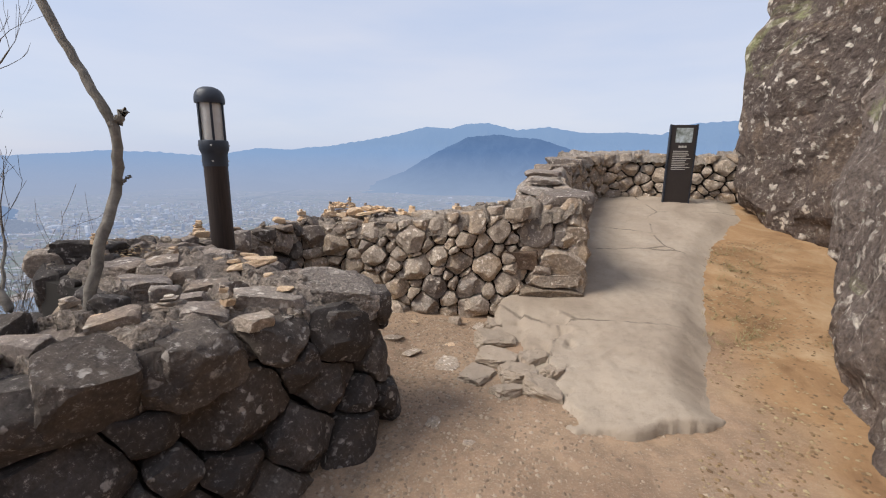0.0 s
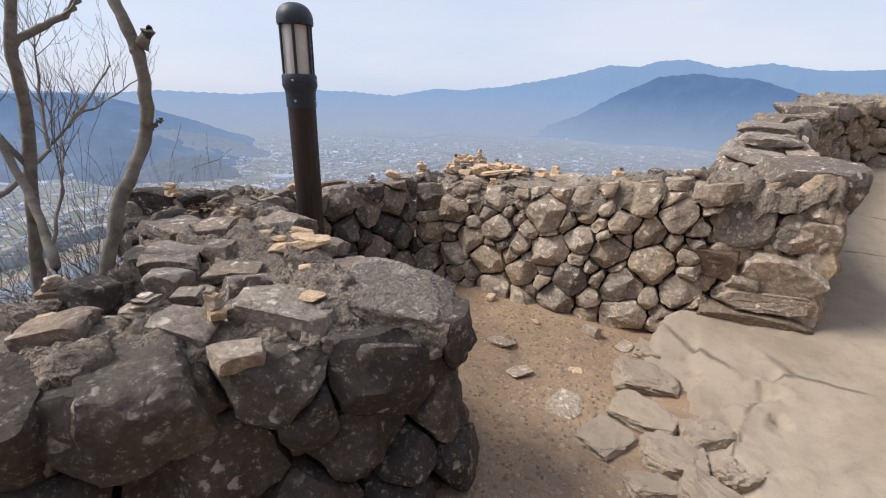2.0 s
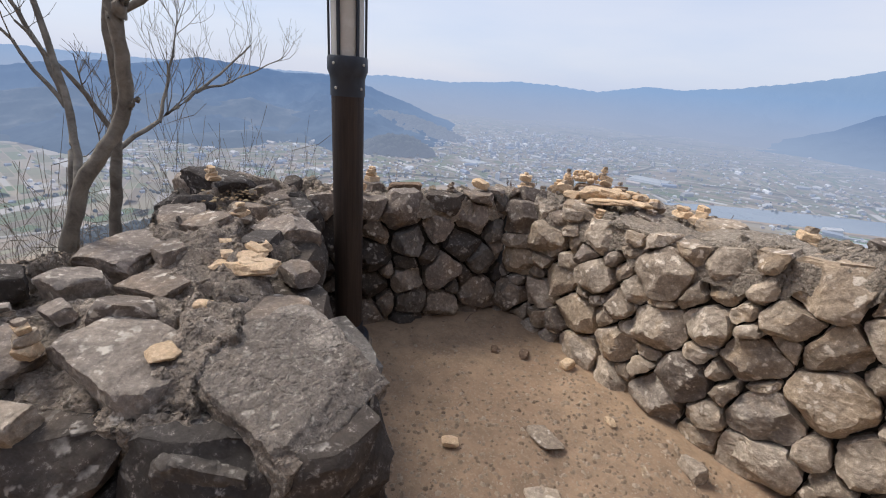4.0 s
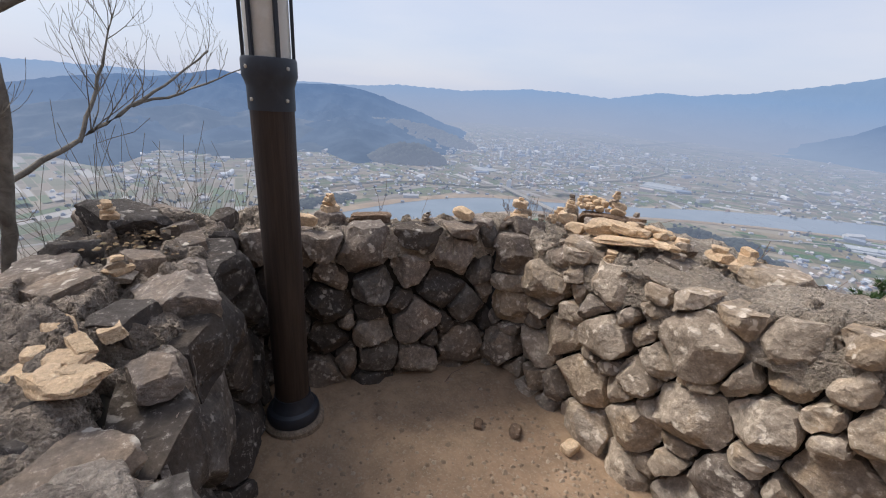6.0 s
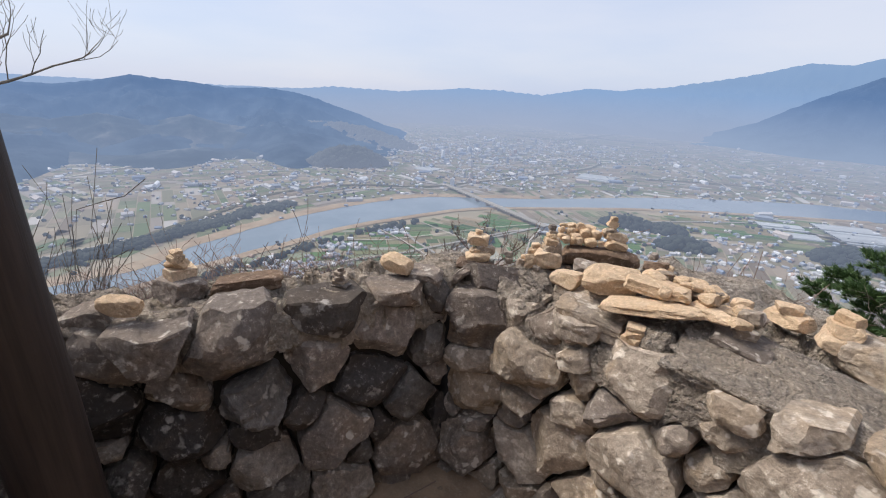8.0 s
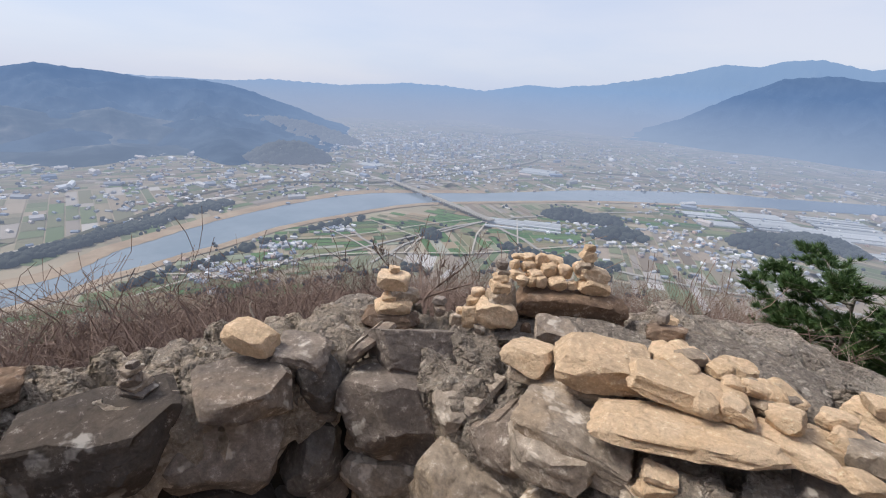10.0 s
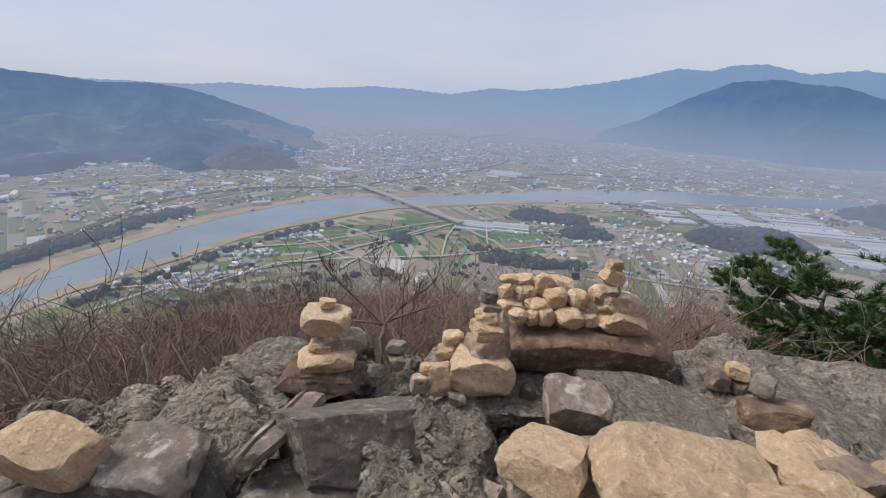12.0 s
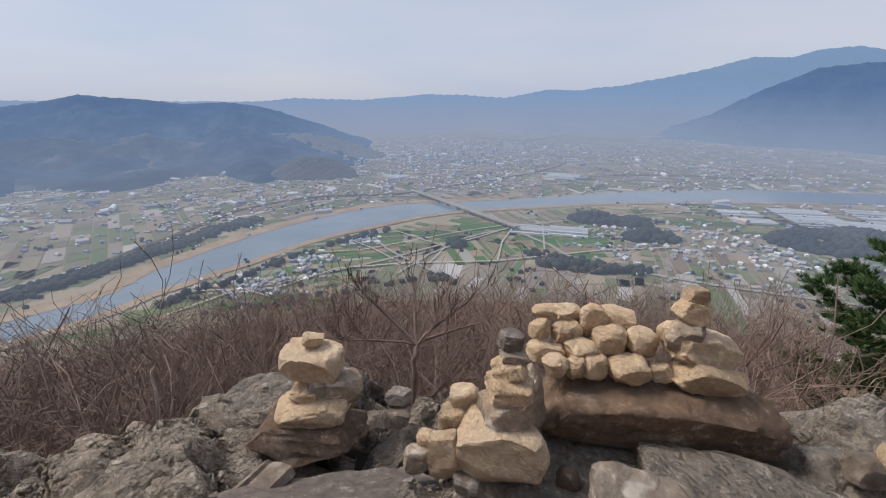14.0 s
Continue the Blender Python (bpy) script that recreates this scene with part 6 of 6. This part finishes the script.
TOWNS = [(-1080, 1000, 300, 800), (-1350, 1250, 420, 330), (-470, 150, 32, 40), (-500, 235, 28, 40), (-520, 330, 22, 26), (-300, 700, 70, 80), (-150, 740, 80, 110), (-40, 700, 80, 80), (-850, 480, 130, 130), (-1150, 300, 200, 150), (-1000, 1500, 320, 260), (-1250, 1450, 240, 240), (-330, 1000, 220, 170), (-100, 1500, 400, 240), (-1450, 900, 260, 260), (-900, 250, 160, 150), (-1250, 0, 220, 150),
         (-455, 200, 40, 30), (-490, 120, 30, 20), (-230, 640, 80, 50), (-60, 620, 90, 50), (-700, 850, 130, 120), (-820, 760, 120, 120),
         (-350, 1400, 260, 130), (120, 1150, 220, 190), (-700, 1900, 500, 160), (-1700, 500, 250, 130), (-800, 130, 110, 70), (-1000, -100, 220, 110), (-230, 560, 60, 30)]
WOODS = [(-1095, 545, 105, 48, 40, 60), (-345, 690, 46, 26, 12, 25), (-290, 715, 30, 20, 10, 0), (-60, 800, 62, 40, 18, 10), (-15, 880, 60, 30, 14, 0), (-240, 660, 40, 26, 9, 40),
         (-1650, 760, 380, 90, 60, 24), (-420, 420, 16, 10, 5, 0), (-250, 470, 50, 12, 6, 30), (330, 1250, 240, 110, 50, 0), (520, 900, 200, 140, 70, 0)]


def in_woods(x, y):
    for cx, cy, a, b, _, t in WOODS:
        c, s = math.cos(radians(t)), math.sin(radians(t))
        u, v = (x - cx) * c + (y - cy) * s, -(x - cx) * s + (y - cy) * c
        if (u / a) ** 2 + (v / b) ** 2 < 1.1:
            return True
    return False


def build_fields():
    rng = random.Random(101)
    zones = [(rng.uniform(-2600, 700), rng.uniform(-500, 2600), rng.uniform(0, math.pi), rng.uniform(0.42, 0.8)) for _ in range(85)]
    zones += [(-440, 330, radians(62), 0.62), (-440, 480, radians(20), 0.62), (-380, 420, radians(-30), 0.55), (-330, 560, radians(48), 0.62), (-470, 90, radians(70), 0.6), (-350, 640, radians(30), 0.6), (-200, 900, radians(35), 0.8)]
    verts, faces, green, gfaces = [], [], [], []
    for zi, (zx, zy, turn, size) in enumerate(zones):
        c, s = math.cos(turn), math.sin(turn)
        v = -400.0
        while v < 400:
            h = rng.uniform(14, 34) * size
            u = -400 + rng.uniform(0, 40)
            while u < 400:
                w = rng.choice([30, 45, 60, 90, 130]) * size
                mx, my = zx + (u + w / 2) * c - (v + h / 2) * s, zy + (u + w / 2) * s + (v + h / 2) * c
                near = min(range(len(zones)), key=lambda i: (zones[i][0] - mx) ** 2 + (zones[i][1] - my) ** 2)
                if near == zi:
                    quad = [(zx + uu * c - vv * s, zy + uu * s + vv * c) for uu, vv in ((u + 0.9, v + 0.9), (u + w - 0.9, v + 0.9), (u + w - 0.9, v + h - 0.9), (u + 0.9, v + h - 0.9))]
                    if math.hypot(mx, my) > 400 and not in_woods(mx, my) and not any(in_polygon(np.array([x]), np.array([y]), RIVER)[0] for x, y in quad):
                        vs, fs = (green, gfaces) if zi >= 85 else (verts, faces)
                        n = len(vs)
                        vs += [(x, y, FLOOR + 0.7) for x, y in quad]
                        fs.append((n, n + 1, n + 2, n + 3))
                u += w
            v += h
    raw("garden_plots", green, gfaces, PLOT, "bright green and earth-brown garden plots beside the river", "fields", "stuff")
    raw("fields", verts, faces, FIELD, "patchwork of green and brown farm fields on the valley floor", "fields", "stuff")


build_fields()


def build_houses():
    rng = random.Random(102)
    verts, faces = [], []
    for cx, cy, spread, n in TOWNS:
        for _ in range(int(n * 0.95)):
            x, y = rng.gauss(cx, spread * 0.7), rng.gauss(cy, spread * 0.6)
            if in_polygon(np.array([x]), np.array([y]), RIVER)[0] or in_woods(x, y) or math.hypot(x, y) < 420:
                continue
            w, d, h, t = rng.uniform(4.5, 9), rng.uniform(3.5, 6), rng.uniform(2, 3.5), rng.uniform(0, 3.2)
            if rng.random() < 0.05 and (cx < -600 or cy > 800):
                w, d, h = rng.uniform(14, 34), rng.uniform(8, 14), rng.uniform(4, 7)
            elif cx < -1000 and cy > 900 and rng.random() < 0.03:
                w, d, h = rng.uniform(9, 14), 8, rng.uniform(8, 18)
            c, s = math.cos(t), math.sin(t)
            roof = h + min(3.0, d * 0.3)
            k = len(verts)
            for u, v, z in ((-1, -1, 0), (1, -1, 0), (1, 1, 0), (-1, 1, 0), (-1, -1, h), (1, -1, h), (1, 1, h), (-1, 1, h), (-1, 0, roof), (1, 0, roof)):
                verts.append((x + u * w / 2 * c - v * d / 2 * s, y + u * w / 2 * s + v * d / 2 * c, FLOOR + z))
            faces += [tuple(k + i for i in q) for q in ((0, 1, 5, 4), (2, 3, 7, 6), (1, 2, 6, 9, 5), (3, 0, 4, 8, 7), (4, 5, 9, 8), (6, 7, 8, 9))]
    raw("valley_houses", verts, faces, HOUSE, "small white, grey and blue-roofed houses of valley towns", "houses", "stuff")


build_houses()


def build_greenhouses():
    rng = random.Random(103)
    verts, faces = [], []
    for cx, cy, turn, rows, length in ((-190, 930, 35, 16, 70), (-90, 980, 35, 18, 90), (20, 1060, 30, 20, 110), (-20, 960, 30, 12, 70), (-390, 560, 30, 7, 60), (-345, 600, 30, 6, 60), (150, 1000, 30, 16, 120), (-950, 720, 15, 8, 60), (-640, 1050, 20, 10, 90), (100, 880, 25, 12, 80), (-1250, 480, 10, 8, 80)):
        c, s = math.cos(radians(turn)), math.sin(radians(turn))
        for r in range(rows):
            if rng.random() < 0.25:
                continue
            k = len(verts)
            for u in (-length / 2, length / 2):
                for w, z in ((-3.2, 0), (-2.6, 2.2), (0, 3.4), (2.6, 2.2), (3.2, 0)):
                    v = r * 8.5 - rows * 4 + w
                    verts.append((cx + u * c - v * s, cy + u * s + v * c, FLOOR + 0.5 + z))
            faces += [(k + i, k + i + 1, k + i + 6, k + i + 5) for i in range(4)]
    raw("greenhouses", verts, faces, VINYL, "rows of pale plastic-film greenhouses on the plain", "greenhouses", "stuff")


build_greenhouses()


def build_woods():
    rng = random.Random(104)
    ico = bmesh.new()
    bmesh.ops.create_icosphere(ico, subdivisions=1, radius=1)
    iv, jf = [v.co.copy() for v in ico.verts], [[v.index for v in f.verts] for f in ico.faces]
    ico.free()
    verts, faces = [], []

    def crown(x, y, z, r):
        k = len(verts)
        for p in iv:
            q = p * rng.uniform(0.75, 1.2) * r
            verts.append((x + q.x, y + q.y, z + q.z * 0.9))
        faces.extend([tuple(k + i for i in f) for f in jf])

    for cx, cy, a, b, h, t in WOODS:
        c, s = math.cos(radians(t)), math.sin(radians(t))
        for _ in range(int(min(900, a * b / 9)) + 20):
            w, k = rng.uniform(0, 6.3), math.sqrt(rng.random())
            u, v = a * k * math.cos(w), b * k * math.sin(w)
            r = rng.uniform(3.5, 7.5) * (1.0 if a < 100 else 1.9)
            crown(cx + u * c - v * s, cy + u * s + v * c, FLOOR + h * (1 - k * k) ** 1.0 + r * 0.4, r)
    for line, n, wide in (([(-600, -100), (-640, 10), (-690, 110), (-735, 200), (-760, 260)], 900, 9), ([(-486, 60), (-500, 130), (-525, 200), (-545, 300), (-548, 400)], 90, 5), ([(-420, 110), (-380, 260), (-340, 330)], 40, 6), ([(-330, 470), (-260, 480), (-180, 520)], 80, 7)):
        f = Face(line, 1, [(0, 0)], [(0, 1)], 0)
        for _ in range(n):
            p = f.at(rng.uniform(0, f.length), 0, rng.gauss(0, wide))
            r = rng.uniform(3, 6)
            crown(p.x, p.y, FLOOR + r * 0.6, r)
    for _ in range(500):
        x, y = rng.uniform(-2000, 500), rng.uniform(-200, 2200)
        if math.hypot(x, y) > 430 and not in_polygon(np.array([x]), np.array([y]), RIVER)[0]:
            for _ in range(rng.randint(1, 6)):
                crown(x + rng.gauss(0, 12), y + rng.gauss(0, 12), FLOOR + 2, rng.uniform(2, 4))
    raw("valley_woods", verts, faces, FOREST, "dark tree clumps and wooded knolls on the valley floor", "woods", "stuff", True)


build_woods()


def ridge(name, crest, dist, depth, seed, label, material):
    """A mountain range: a crest line by bearing and rise, with spurs running down to the plain."""
    a0, a1 = crest[0][0], crest[-1][0]
    az = np.linspace(a0, a1, int(abs(a1 - a0) * 8))
    q = np.linspace(0, 1.15, 54)
    A, Q = np.meshgrid(az, q, indexing="ij")
    el = table(A, crest) + (0.06 * waves(A * 10, A * 3, 14, seed) + 0.012 * waves(A * 10, A, 3, seed + 1)) * np.clip(Q, 0, 1) ** 8
    zc = 1.5 + dist * np.tan(np.radians(el))
    foot = depth * (1 + 0.14 * np.sin(A * 0.21 + seed) + 0.1 * np.sin(A * 0.47 + seed * 2))
    r = dist - foot * (1 - Q)
    x, y = -np.sin(np.radians(A)) * r, np.cos(np.radians(A)) * r
    spur = np.abs(waves(x, y, 800, seed + 3)) * 0.60 + 0.18 * np.abs(waves(x, y, 260, seed + 4))
    k = np.clip(Q, 0, 1)
    lift = k ** 0.9 * (1 - spur * np.sin(np.pi * k) * 1.2)
    z = FLOOR - 3 + (zc - FLOOR + 3) * lift - np.maximum(Q - 1, 0) * 900
    n = len(q)
    verts = list(zip(x.ravel().tolist(), y.ravel().tolist(), z.ravel().tolist()))
    faces = [(i * n + j, i * n + j + 1, (i + 1) * n + j + 1, (i + 1) * n + j) for i in range(len(az) - 1) for j in range(n - 1)]
    raw(name, verts, faces, material, label, "mountains", "structure", True)


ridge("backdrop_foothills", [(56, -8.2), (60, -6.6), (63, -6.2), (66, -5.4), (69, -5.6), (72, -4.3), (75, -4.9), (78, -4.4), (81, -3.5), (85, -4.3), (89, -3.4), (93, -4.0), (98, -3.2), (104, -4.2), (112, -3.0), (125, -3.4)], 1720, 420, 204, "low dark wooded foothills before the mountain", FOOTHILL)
ridge("backdrop_mountains_left", [(52, -6.5), (54.7, -5.8), (57, -4.7), (59, -4.2), (62, -3.0), (65.5, -2.0), (67, -1.4), (69.7, -0.7), (72.7, -0.35), (76.9, -0.5), (80.6, -0.05), (83.5, 0.1), (85.8, 0.4), (89, -0.3), (92, -0.8), (95, -0.7), (99, -1.2), (104, -2.2), (118, -0.5), (135, 0)], 2250, 900, 201, "wooded mountain across the river with painted blue haze", MOUNTAIN)
ridge("backdrop_mountains_right", [(-60, 2), (-40, 1.5), (-15, 0.0), (-6.2, 1.1), (-3.2, 2.0), (-1.2, 2.7), (1.4, 2.85), (4, 3.25), (6, 3.1), (8, 2.9), (10.3, 1.8), (12.2, 0.9), (14.7, -0.6), (16.2, -1.5), (19, -2.6), (22, -3.4)], 3100, 620, 202, "wooded mountain at the valley's side with painted blue haze", MOUNTAIN_FAR)
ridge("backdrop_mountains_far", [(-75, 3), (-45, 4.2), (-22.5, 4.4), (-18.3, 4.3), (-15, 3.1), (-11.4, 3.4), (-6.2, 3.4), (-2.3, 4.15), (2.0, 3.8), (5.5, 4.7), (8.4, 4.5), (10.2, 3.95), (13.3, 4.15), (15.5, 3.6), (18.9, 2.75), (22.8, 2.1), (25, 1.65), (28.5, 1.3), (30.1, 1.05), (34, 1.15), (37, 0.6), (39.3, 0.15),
      (44, 0.5), (48.8, 0.6), (53.4, 0.2), (57.3, -0.1), (60.7, 0.0), (65.3, 0.1), (69.5, -0.3), (90, -0.2), (110, 0.2), (140, 0.5)], 4300, 1300, 203, "distant mountain range with painted pale blue haze", FARRANGE)
